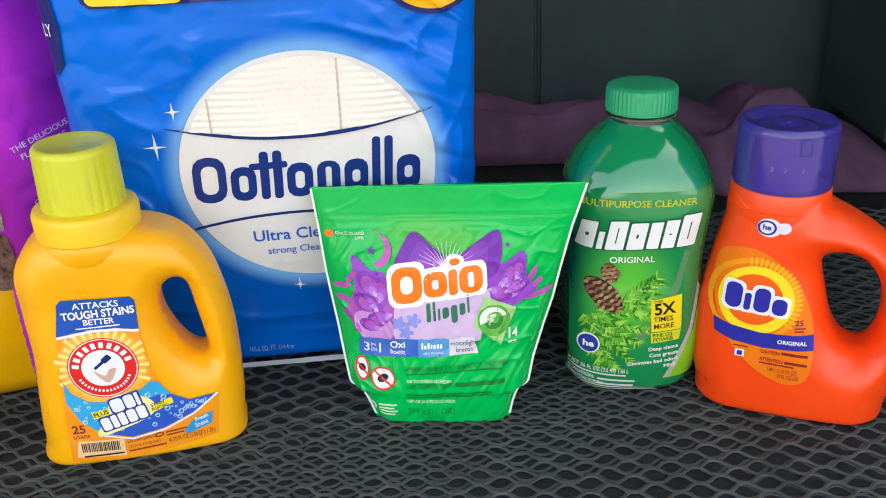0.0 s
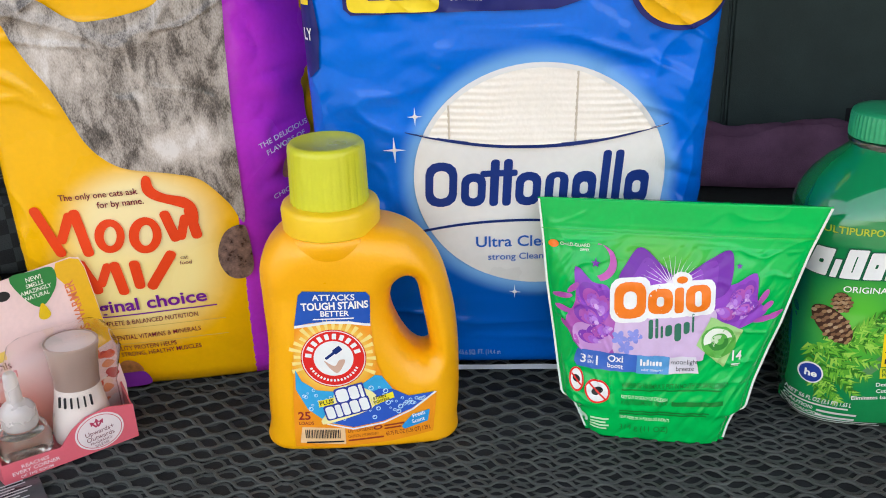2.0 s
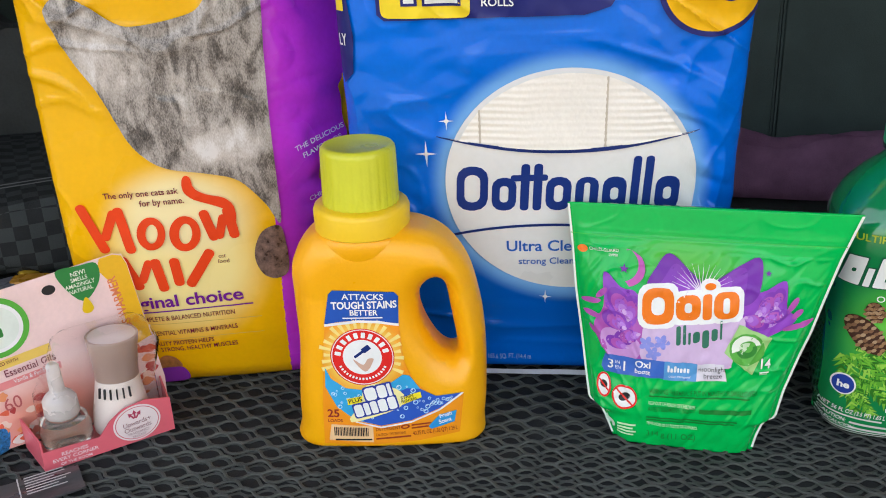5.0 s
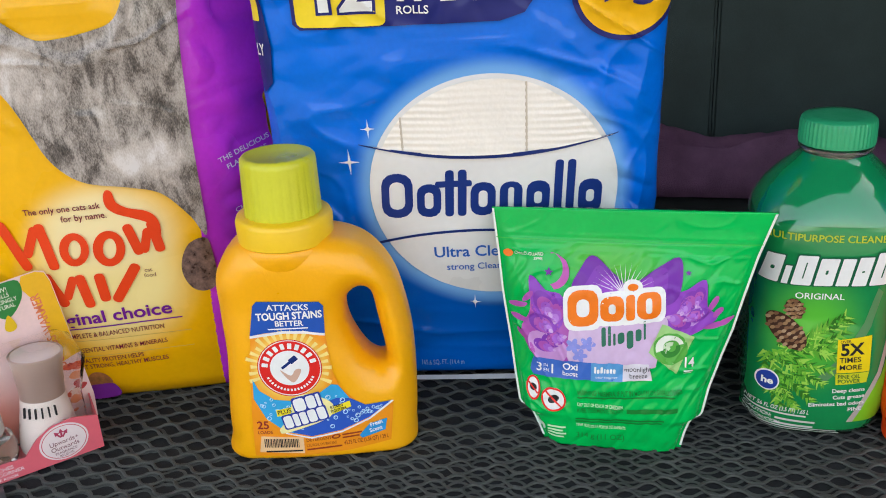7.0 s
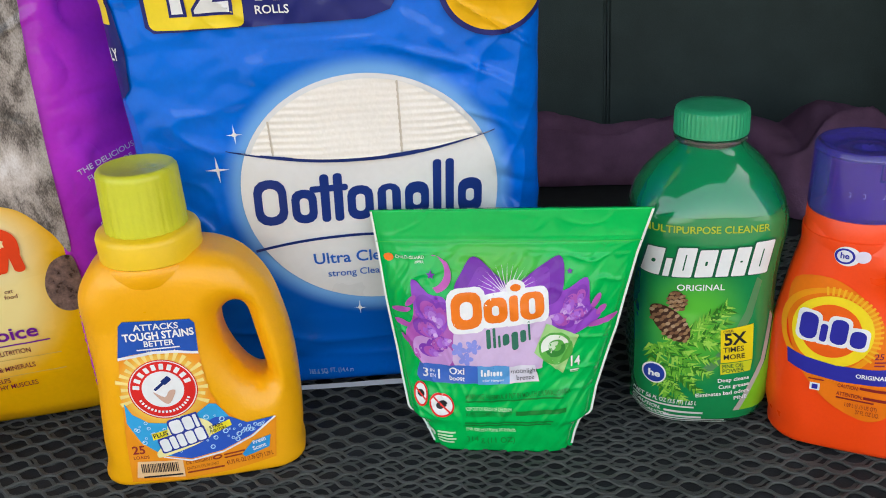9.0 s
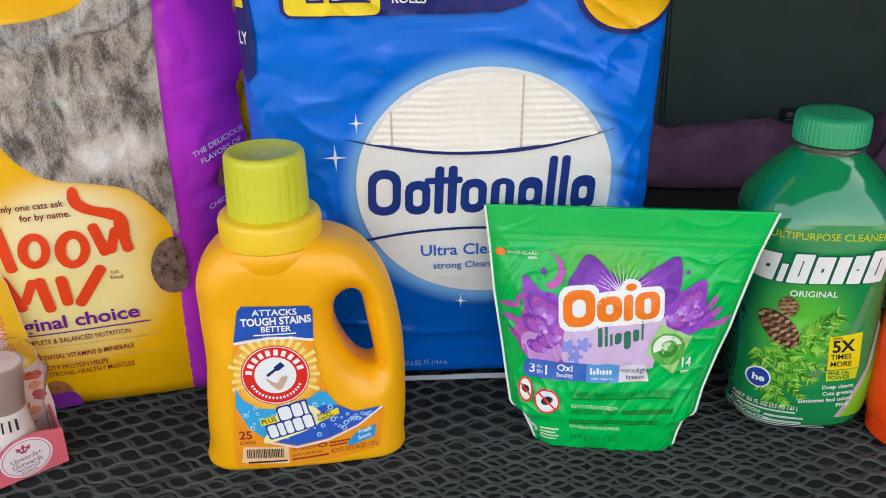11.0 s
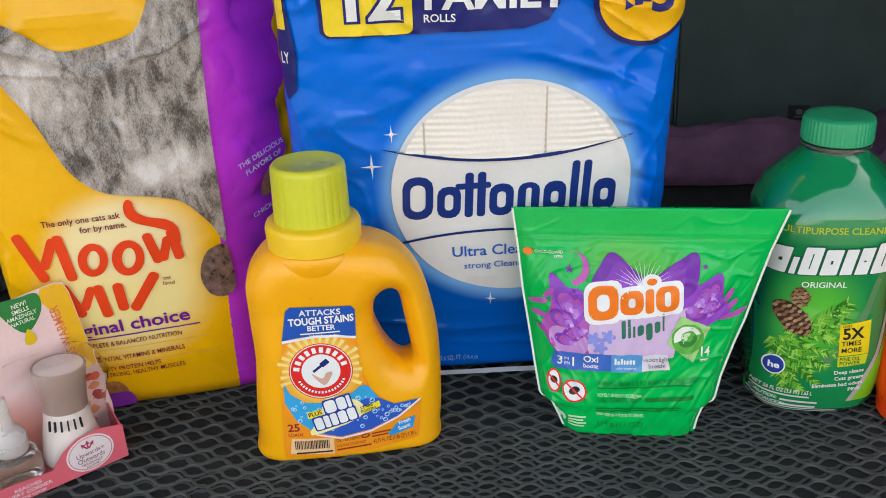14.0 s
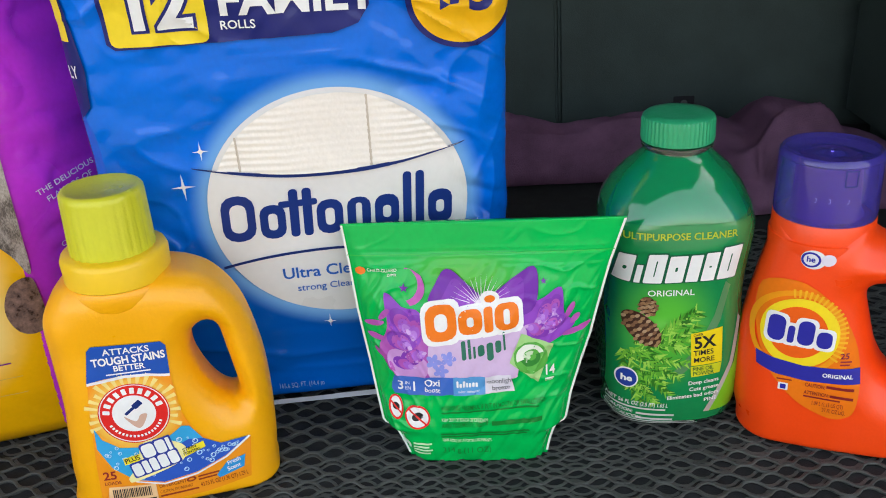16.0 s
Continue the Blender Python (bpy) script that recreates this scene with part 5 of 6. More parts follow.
def food_bag():
    yaw = 17
    t = thing("cat_food_bag", pose(-0.4258, 0.6183, 0.003, 0, 0, yaw), "tall yellow and purple plastic bag of dry cat food", "pet food bag")

    def wr(u, v):
        n = noise.noise
        top = min(max((v - 0.22) / 0.12, 0), 1)
        return 0.005 * math.cos(u * 14) * (0.4 + 0.6 * math.sin(min(v, 0.4) / 0.42 * math.pi)) - 0.004 + (0.0026 + 0.0045 * top) * n(Vector((u * 12 + v * 5, v * 13, 3))) + 0.0018 * abs(n(Vector((u * 22 - v * 15, v * 24, 8)))) * (0.3 + top) + (0.0042 * max(0, 1 - 8 * abs(n(Vector((u * 9 + v * 7, v * 9 - u * 4, 17))))) ** 2 + 0.0030 * max(0, 1 - 9 * abs(n(Vector((u * 13 - v * 12, v * 17 + u * 9, 27))))) ** 2) * (0.12 + top + max(0, -u - 0.04) * 8)

    bag = Pack(0.0945, 0.050, 7.0, 0.42, wr, 0.0, 0.86, lambda v: 0.955 + 0.045 * min(v / 0.30, 1), lambda v: float(np.interp(v, (0, 0.05, 0.15, 0.30, 0.42), (0.55, 0.75, 0.9, 1.0, 0.9))), 0.0062)
    off = 0.6
    s = lambda u, v, h: bag.surf(0.01 * (u + off), 0.01 * v, h)
    cream = [((0.004, 0.0, 0.125), (0.080, 0.4, 0.085), 0.45, 1.0, (0.90, 0.74, 0.30)), ((0.01, 0.0, 0.17), (0.07, 0.4, 0.05), 0.4, 1.0, (0.90, 0.76, 0.40))]
    yellow = mat("yellow_film", (0.86, 0.450, 0.002), 0.26, 0.08, 10, 0.0, 240, coat=0.4, spec=0.15, spots=cream)
    violet = mat("purple_film", (0.54, 0.034, 0.62), 0.26, 0.15, 12, 0.0, 240, coat=0.6, spec=0.15)
    made = {}
    seam = lambda z: 0.0812 + 0.006 * z / 0.42
    for name, keep, m, lab in (("front_panel", lambda c: c.x < seam(c.z) or c.y > 0.058, yellow, "yellow printed film"), ("gusset", lambda c: c.x >= seam(c.z) and c.y <= 0.058, violet, "purple side gusset")):
        bm = bag.mesh(320, 150)
        bmesh.ops.delete(bm, geom=[f for f in bm.faces if not keep(f.calc_center_median())], context="FACES")
        made[name] = part(name, bm, m, t, lab)
    t, gusset = made["front_panel"], made["gusset"]
    step = 0.4
    L = lambda p, n=5: smooth_loop(p, n)
    # the printed picture is only a plain mottled shape with soft pale and dark patches
    fur = mat("grey_print", (0.22, 0.20, 0.185), 0.30, 0.3, 130, 0.0, 800, coat=0.4, spec=0.2)
    n, k = fur.node_tree.nodes, fur.node_tree.links
    tc, turn, hair, blot, band = n.new("ShaderNodeTexCoord"), n.new("ShaderNodeMapping"), n.new("ShaderNodeTexNoise"), n.new("ShaderNodeTexNoise"), n.new("ShaderNodeTexNoise")
    turn.inputs["Rotation"].default_value, turn.inputs["Scale"].default_value = (0, 0.45, 0), (1.0, 1.0, 0.45)
    k.new(tc.outputs["Object"], turn.inputs["Vector"])
    for node, scale, detail in ((hair, 1100, 3), (blot, 22, 3), (band, 75, 3)):
        node.inputs["Scale"].default_value, node.inputs["Detail"].default_value = scale, detail
        k.new(turn.outputs[0], node.inputs["Vector"])
    band.inputs["Distortion"].default_value = 1.2
    total = None
    for node, gain in ((hair, 0.70), (blot, 0.40), (band, 1.20)):
        m = n.new("ShaderNodeMath")
        m.operation, m.inputs[1].default_value = "MULTIPLY_ADD", gain
        k.new(node.outputs[0], m.inputs[0])
        m.inputs[2].default_value = 0.0
        if total:
            k.new(total, m.inputs[2])
        total = m.outputs[0]
    soft = total
    for c, r, gain in (((0.052, 0.228), (0.034, 0.020), 0.55), ((-0.035, 0.300), (0.026, 0.034), 0.38), ((0.070, 0.262), (0.012, 0.020), -0.25), ((-0.012, 0.236), (0.018, 0.014), -0.22), ((0.030, 0.300), (0.030, 0.016), -0.12), ((0.070, 0.182), (0.020, 0.020), -0.20), ((0.030, 0.262), (0.014, 0.030), 0.12)):
        sub, dv, ln, mr, ad = n.new("ShaderNodeVectorMath"), n.new("ShaderNodeVectorMath"), n.new("ShaderNodeVectorMath"), n.new("ShaderNodeMapRange"), n.new("ShaderNodeMath")
        sub.operation, dv.operation, ln.operation, ad.operation, mr.interpolation_type = "SUBTRACT", "DIVIDE", "LENGTH", "ADD", "SMOOTHSTEP"
        sub.inputs[1].default_value, dv.inputs[1].default_value = (c[0], 0, c[1]), (r[0], 1.0, r[1])
        mr.inputs[1].default_value, mr.inputs[2].default_value, mr.inputs[3].default_value, mr.inputs[4].default_value = 0.3, 1.15, gain, 0
        k.new(tc.outputs["Object"], sub.inputs[0])
        k.new(sub.outputs[0], dv.inputs[0])
        k.new(dv.outputs[0], ln.inputs[0])
        k.new(ln.outputs["Value"], mr.inputs[0])
        k.new(soft, ad.inputs[0])
        k.new(mr.outputs[0], ad.inputs[1])
        soft = ad.outputs[0]
    ramp = n.new("ShaderNodeValToRGB")
    span = n.new("ShaderNodeMath")
    span.operation, span.inputs[1].default_value = "MULTIPLY", 0.565
    k.new(soft, span.inputs[0])
    k.new(span.outputs[0], ramp.inputs[0])
    ramp.color_ramp.elements[0].position, ramp.color_ramp.elements[0].color = 0.44, (0.045, 0.040, 0.036, 1)
    ramp.color_ramp.elements[1].position, ramp.color_ramp.elements[1].color = 1.0, (0.70, 0.66, 0.63, 1)
    for at, col in ((0.57, (0.15, 0.128, 0.112, 1)), (0.68, (0.34, 0.30, 0.265, 1)), (0.82, (0.52, 0.46, 0.41, 1))):
        ramp.color_ramp.elements.new(at).color = col
    k.new(ramp.outputs[0], n["Principled BSDF"].inputs["Base Color"])
    decal("grey_shape", [L([(-7.2, 33.4), (-6.1, 30.2), (-4.7, 27.7), (-3.7, 25.4), (-2.9, 23.5), (-1.8, 22.1), (-0.2, 21.1), (2.4, 20.6), (4.4, 20.1), (5.6, 19.3), (6.9, 17.4), (7.65, 15.6), (7.75, 19), (7.8, 24.6), (7.9, 28), (8.0, 32), (7.9, 37), (6.4, 39), (5.2, 36), (4.0, 33.6), (2.2, 32.8), (-0.9, 32.3), (-2.4, 32.6), (-4.6, 34.2), (-6.4, 34.6)])], s, 0.0024, fur, t, 0.3)
    decal("brown_shape", [L([(5.7, 13.6), (6.4, 15.0), (7.5, 15.4), (7.75, 14.2), (7.7, 11.2), (7.0, 10.5), (6.1, 10.9), (5.6, 12.2)])], s, 0.0020, mat("brown_print", (0.17, 0.105, 0.085), 0.34, 0.9, 160, 0.0, 700, coat=0.35), t, 0.5)
    red = ink(0.78, 0.06, 0.012)
    # the brand words as plain blocks with a curling tail
    for u, v, w, hgt, a in ((-7.0, 16.1, 0.85, 4.6, 20), (-5.6, 16.4, 0.75, 2.9, -24), (-4.45, 15.9, 0.85, 4.2, 8), (2.35, 15.9, 0.8, 2.9, 14), (3.3, 15.7, 0.7, 2.3, -16), (4.1, 16.0, 0.8, 2.9, 8), (-4.6, 11.9, 0.85, 3.4, 20), (-3.4, 12.0, 0.7, 2.4, -24), (-2.3, 11.6, 0.85, 3.2, 8), (-0.85, 11.8, 0.85, 2.7, 4), (1.1, 12.0, 0.85, 4.0, -34)):
        decal("word_shape", [box(u - w / 2, v - hgt / 2, u + w / 2, v + hgt / 2, 0.35, a)], s, 0.0009, red, t, step)
    for u, v, r in ((-2.35, 15.5, 1.15), (0.35, 15.3, 1.25)):
        decal("word_shape", [ellipse(u, v, r, r * 1.3, 32, -12), ellipse(u + 0.05, v, r * 0.42, r * 0.75, 24, -12)], s, 0.0009, red, t, step)
    decal("word_shape", [L([(0.75, 19.9), (1.05, 20.4), (1.45, 20.2), (1.65, 19.3), (2.5, 18.7), (3.8, 18.3), (4.5, 17.5), (4.55, 16.2), (4.1, 15.1), (3.8, 15.3), (4.0, 16.5), (3.8, 17.2), (2.9, 17.7), (1.5, 18.3), (0.8, 19.0)], 4)], s, 0.0012, red, t, step)
    maroon, purple, gold = ink(0.16, 0.01, 0.03), ink(0.16, 0.012, 0.25), ink(0.84, 0.66, 0.22)
    words("The only one cats ask", 0.50, (0.35, 18.95), s, 0.0013, maroon, t, 2, 0.95, 0.02, "RIGHT")
    words("for by name.", 0.52, (0.75, 18.1), s, 0.0013, maroon, t, 2, 0.95, 0.02, "RIGHT")
    words("cat", 0.36, (2.7, 12.85), s, 0.0009, maroon, t)
    words("food", 0.36, (2.6, 12.35), s, 0.0009, maroon, t)
    words("original choice", 1.14, (4.25, 8.75), s, 0.0009, purple, t, 2.5, 1.13, 0.03, "RIGHT")
    decal("rule", [[(-6.5, 7.85), (4.9, 8.2), (4.9, 8.32), (-6.5, 7.97)]], s, 0.0009, purple, t, step)
    for v in (6.75, 5.2):
        decal("rule", [[(-5.5, v), (5.4, v + 0.12), (5.4, v + 0.17), (-5.5, v + 0.05)]], s, 0.0009, ink(0.6, 0.4, 0.1), t, step)
    for txt, v in (("COMPLETE & BALANCED NUTRITION", 7.35), ("ESSENTIAL VITAMINS & MINERALS", 5.9)):
        words(txt, 0.45, (3.4, v), s, 0.0012, maroon, t, 2, 0.78, 0.01, "RIGHT")
    words("QUALITY PROTEIN HELPS", 0.45, (1.3, 4.75), s, 0.0012, maroon, t, 2, 0.78, 0.01, "RIGHT")
    words("SUPPORT STRONG, HEALTHY MUSCLES", 0.45, (3.2, 4.15), s, 0.0012, maroon, t, 2, 0.78, 0.01, "RIGHT")
    kib = mat("kibble_print", (0.36, 0.14, 0.04), 0.4, 0.5, 160, 0.0, 500, coat=0.3)
    decal("kibble_shape", [L([(-4.2, 2.4), (-3.4, 3.4), (-2.4, 3.2), (-1.9, 2.2), (-2.6, 1.6), (-3.8, 1.6)])], s, 0.0009, kib, t, step)
    decal("purple_corner", [L([(-4.4, 0.5), (-4.2, 1.8), (-3.0, 2.1), (-1.8, 2.0), (-1.6, 0.6)])], s, 0.0014, ink(0.22, 0.03, 0.32), t, step)

    def g(u, v, h):
        """The gusset, addressed by how far its print stands past the seam."""
        y = 0.0135 * (u - 8.7)
        x = 0.0945 * (0.955 + 0.045 * min(0.01 * v / 0.30, 1)) + 0.86 * y
        return Vector((x + 0.9 * (h + 0.0050), y - 0.5 * (h + 0.0050) + 0.002, 0.01 * v))

    words("THE DELICIOUS", 0.45, (9.35, 21.6), g, 0.001, WHITE, gusset, 12, 0.75, 0.01)
    words("FLAVORS OF", 0.45, (9.8, 20.85), g, 0.001, WHITE, gusset, 12, 0.75, 0.01)
    decal("kibble_shape", [L([(10.7, 18.7), (10.9, 19.9), (11.6, 20.8), (12.1, 20.6), (11.9, 19.2), (11.2, 18.4)])], g, 0.001, kib, gusset, step)
    words("CHICKEN", 0.42, (10.0, 17.0), g, 0.001, WHITE, gusset, 10, 0.8)


food_bag()

# ---- blister pack with a scented-oil warmer ----


def warmer_pack():
    t = thing("air_freshener_pack", pose(-0.495, 0.495, 0.003, 0, 0, 45), "pink carded blister pack of a scented oil warmer", "air freshener")
    card = mat("card_print", (0.86, 0.62, 0.59), 0.4, 0.10, 22, 0.0, 300, coat=0.3, spots=[((0.02, 0.03, 0.02), (0.08, 0.2, 0.05), 0.2, 1.0, (0.78, 0.28, 0.20))])
    plain = lambda u, v, h: Vector((0.01 * u, 0.046 + 0.0007 * v - h, 0.01 * v))
    outline = [(-4.2, 0.3), (11.2, 0.3), (11.3, 2.4), (10.0, 13.2), (9.7, 14.1), (9.0, 14.3), (-3.4, 13.2), (-3.9, 12.7)]
    bm = bmesh.new()
    fr = [bm.verts.new(plain(u, v, 0)) for u, v in outline]
    bk = [bm.verts.new(plain(u, v, -0.0008)) for u, v in outline]
    bm.faces.new(fr)
    bm.faces.new(bk[::-1])
    for i in range(len(fr)):
        j = (i + 1) % len(fr)
        bm.faces.new((fr[j], fr[i], bk[i], bk[j]))
    back = part("card", bm, card, t, "pink printed backing card", False)
    s = plain
    green, leaf, yel = ink(0.03, 0.22, 0.05), ink(0.10, 0.42, 0.05), ink(0.85, 0.48, 0.02)
    decal("yellow_strip", [[(7.9, 14.15), (9.0, 14.25), (9.65, 14.0), (9.95, 13.2), (10.75, 6.5), (9.2, 6.0), (8.9, 9.5), (8.5, 11.8), (7.6, 13.3)]], s, 0.0003, yel, back, 3)
    words("BONUS WARMER", 0.72, (9.7, 5.6), s, 0.0006, ink(0.75, 0.22, 0.10), back, 97, 0.86, 0.02)
    decal("green_shield", [smooth_loop([(4.4, 13.9), (6.2, 14.0), (7.6, 13.9), (7.6, 12.4), (6.3, 11.0), (5.2, 11.9)], 4)], s, 0.0006, green, back, 3)
    for i, (txt, sz) in enumerate((("NEW!", 0.38), ("SMELLS", 0.34), ("AMAZINGLY", 0.34), ("NATURAL", 0.34))):
        words(txt, sz, (6.1, 13.25 - 0.47 * i), s, 0.0009, ink(0.8, 0.85, 0.7), back, 4, 0.85, 0.01, "CENTER")
    decal("drop", [smooth_loop([(6.3, 11.3), (6.75, 10.4), (6.6, 10.0), (6.2, 9.9), (5.9, 10.1), (5.9, 10.5)], 4)], s, 0.0009, ink(0.75, 0.5, 0.01), back)
    decal("hang_hole", [ellipse(3.7, 12.6, 0.52, 0.4)], s, 0.0003, BLACK, back)
    decal("round_logo", [ellipse(-0.7, 10.6, 2.5)], s, 0.0006, leaf, back, 3)
    decal("round_logo", [ellipse(-0.7, 10.6, 2.05), ellipse(-0.7, 10.6, 1.75)], s, 0.0009, WHITE, back, 3)
    decal("round_logo", [ellipse(-0.7, 10.6, 1.75)], s, 0.0009, ink(0.72, 0.78, 0.7), back, 3)
    blocks([(0.5, 0, 1), (0.4, 0, 1), (0.5, 0, 1)], (-1.7, 10.7), 0.8, s, 0.0012, ink(0.03, 0.2, 0.04), back, 5)
    blocks([(0.5, 0, 1), (0.4, 0, 1), (0.5, 0, 1)], (-1.5, 9.7), 0.8, s, 0.0012, ink(0.03, 0.2, 0.04), back, 5)
    decal("gold_strip", [[(-3.6, 7.6), (3.0, 8.3), (3.0, 7.5), (-3.6, 6.8)]], s, 0.0006, ink(0.80, 0.55, 0.12), back, 3)
    words("INFUSED WITH", 0.30, (0.4, 7.55), s, 0.0009, maroon_ink, back, 5, 0.8, 0.01, "RIGHT")
    words("Essential Oils", 0.62, (3.2, 6.75), s, 0.0009, maroon_ink, back, 5, 0.85, 0.0, "RIGHT")
    decal("pink_strip", [[(-3.8, 5.8), (3.4, 6.5), (3.4, 5.9), (-3.8, 5.1)]], s, 0.0006, ink(0.75, 0.25, 0.25), back, 3)
    words("Vanilla & Pink Papaya", 0.36, (3.2, 6.05), s, 0.0009, WHITE, back, 5, 0.8, 0.0, "RIGHT")
    words("60", 1.1, (-0.7, 3.6), s, 0.0009, ink(0.5, 0.12, 0.12), back, 5, 0.9, 0.0, "CENTER")
    rnd = random.Random(12)
    tones = [ink(0.72, 0.13, 0.07), ink(0.80, 0.30, 0.14), ink(0.45, 0.05, 0.05), ink(0.85, 0.6, 0.5), ink(0.80, 0.72, 0.66)]
    for i in range(46):  # printed fruit and petals
        u, v = (-3.9 + 5.5 * rnd.random(), 0.7 + 4.2 * rnd.random()) if i < 30 else (9.6 + 0.9 * rnd.random(), 0.6 + 5.2 * rnd.random())
        decal("printed_petal", [smooth_loop([(u - 0.7 * rnd.random() - 0.2, v), (u, v + 0.4 * rnd.random() + 0.15), (u + 0.5 * rnd.random() + 0.1, v + 0.1), (u, v - 0.3)], 4)], s, 0.0004 + 0.0001 * (i % 4), tones[i % 5], back, 3)
    # pink tray that holds the blister's foot
    front = lambda u: float(np.interp(u, (0.0, 4.4, 5.4, 6.6, 8.4, 10.3), (1.7, 1.45, 2.6, 3.3, 3.5, 3.0)))
    pink = mat("pink_card", (0.72, 0.13, 0.17), 0.42, 0.06, 25, 0.0, 300, coat=0.3)
    us = np.linspace(0.0, 10.3, 50)
    verts, faces = [], []
    for u in us:
        verts += [(0.01 * u, 0.0, 0.0), (0.01 * u, 0.0005, 0.01 * front(u)), (0.01 * u, 0.0017, 0.01 * front(u)), (0.01 * u, 0.0017, 0.0)]
    for i in range(len(us) - 1):
        a = 4 * i
        faces += [(a + q, a + 4 + q, a + 4 + (q + 1) % 4, a + (q + 1) % 4) for q in range(4)]
    faces += [(0, 1, 2, 3), tuple(len(verts) - 4 + q for q in (3, 2, 1, 0))]
    tray = part("tray_front", mesh_bm(verts, faces), pink, t, "pink tray front", False)
    for x in (0.0, 0.1015):
        bm = bmesh.new()
        bmesh.ops.create_cube(bm, size=1)
        for v in bm.verts:
            v.co = (x + 0.0007 + v.co.x * 0.0014 + (0.006 * (v.co.y + 0.5) if x else -0.006 * (v.co.y + 0.5)), 0.023 + v.co.y * 0.045, 0.0135 + v.co.z * 0.027)
        part("tray_side", bm, pink, t, smooth=False)
    bm = bmesh.new()
    bmesh.ops.create_cube(bm, size=1)
    for v in bm.verts:
        v.co = (0.052 + v.co.x * 0.10, 0.023 + v.co.y * 0.042, 0.0015 + v.co.z * 0.0015)
    part("tray_base", bm, pink, t, smooth=False)
    f = lambda u, v, h: Vector((0.01 * u, -h - 0.0002 + 0.00015 * v, 0.01 * v))
    decal("round_seal", [ellipse(7.4, 1.75, 1.9, 1.58, 48)], f, 0.0004, ink(0.82, 0.72, 0.72), tray, 3)
    decal("seal_ring", [ellipse(7.4, 1.75, 1.75, 1.45, 48), ellipse(7.4, 1.75, 1.69, 1.39, 48)], f, 0.0007, ink(0.6, 0.12, 0.16), tray, 3)
    rose = ink(0.45, 0.06, 0.12)
    for a in (-38, 0, 38):
        c, n0 = math.cos(radians(a + 90)), math.sin(radians(a + 90))
        P2 = lambda p, q: (7.3 + p * n0 + q * c, 2.12 - p * c + q * n0)
        decal("arrow", [[P2(-0.07, 0.1), P2(0.07, 0.1), P2(0.07, 0.5), P2(0.22, 0.45), P2(0, 0.85), P2(-0.22, 0.45), P2(-0.07, 0.5)]], f, 0.0008, rose, tray)
    for txt, v, sz in (("Upwards+", 1.62, 0.40), ("Outwards", 1.12, 0.40), ("FRAGRANCE", 0.78, 0.22), ("RELEASE", 0.48, 0.22)):
        words(txt, sz, (7.4, v), f, 0.0008, ink(0.18, 0.04, 0.06), tray, 3, 0.95, 0.0, "CENTER")
    for txt, v, sz in (("REACHES", 1.0, 0.30), ("EVERY CORNER", 0.58, 0.30), ("OF THE ROOM", 0.2, 0.22)):
        words(txt, sz, (2.4, v), f, 0.0006, ink(0.85, 0.7, 0.72), tray, 0, 1.15, 0.02, "CENTER")
    # warmer: pale flared foot, brown-grey waist, dished rim
    tilt = pose(0.068, 0.0245, 0.006, -2, 3, 0)
    w = []
    w.append(("warmer_foot", [(0.0225, 0.0), (0.0232, 0.004), (0.0218, 0.018), (0.0188, 0.034), (0.0172, 0.045)], mat("warmer_white", (0.80, 0.72, 0.66), 0.35, 0.05, 30), "off-white warmer foot with vent slots"))
    w.append(("warmer_waist", [(0.0173, 0.045), (0.0172, 0.05), (0.0186, 0.068), (0.0204, 0.079), (0.0206, 0.081), (0.0196, 0.0815), (0.0180, 0.080), (0.0100, 0.0795)], mat("warmer_taupe", (0.34, 0.24, 0.20), 0.35, 0.06, 30), "taupe upper shell"))
    for name, prof, m, lab in w:
        bm = lathe(prof, 48)
        bmesh.ops.transform(bm, matrix=tilt, verts=bm.verts)
        shell = part(name, bm, m, t, lab)
        foot = shell if name == "warmer_foot" else foot
    dish = lathe([(0.012, 0.0800), (0.0186, 0.0803), (0.0186, 0.0810), (0.0150, 0.0806), (0.001, 0.0804)], 48)
    bmesh.ops.transform(dish, matrix=tilt, verts=dish.verts)
    part("warmer_dish", dish, mat("dish_plastic", (0.62, 0.55, 0.52), 0.18, 0.06, 40, coat=0.6), t, "pale glossy dish in the warmer's rim")
    for i in range(6):
        a = radians(-62 + i * 15)
        bm = bmesh.new()
        bmesh.ops.create_cube(bm, size=1)
        bmesh.ops.transform(bm, matrix=tilt @ pose(0.0186 * math.sin(a), -0.0186 * math.cos(a), 0.0365, -8, 0, math.degrees(a)) @ Matrix.Diagonal((0.0012, 0.003, 0.0085, 1)), verts=bm.verts)
        part("vent_slot", bm, BLACK, foot)
    oil = lathe([(0.017, 0.0), (0.0195, 0.003), (0.0200, 0.014), (0.0180, 0.022), (0.0120, 0.024), (0.0095, 0.027), (0.0095, 0.030)], 40, centre=(0.024, 0.021))
    bmesh.ops.translate(oil, vec=(0, 0.004, 0.006), verts=oil.verts)
    part("oil_bottle", oil, mat("oil_glass", (0.93, 0.92, 0.78), 0.03, 0.05, 40, trans=0.97, coat=0.6), t, "squat clear glass oil bottle")
    capm = lathe([(0.0125, 0.032), (0.0135, 0.034), (0.0130, 0.046), (0.0105, 0.050), (0.0058, 0.054), (0.0050, 0.076), (0.0035, 0.078)], 40, centre=(0.024, 0.0245))
    part("oil_cap", capm, mat("milky_plastic", (0.82, 0.78, 0.75), 0.3, 0.05, 40, trans=0.35), t, "milky plastic wick cap")
    # thin clear blister over both
    blister = mat("blister", (0.97, 0.95, 0.95), 0.05, 0.02, 14, 0.12, 90, trans=1.0, coat=0.8)
    blister.node_tree.nodes["Principled BSDF"].inputs["IOR"].default_value = 1.012
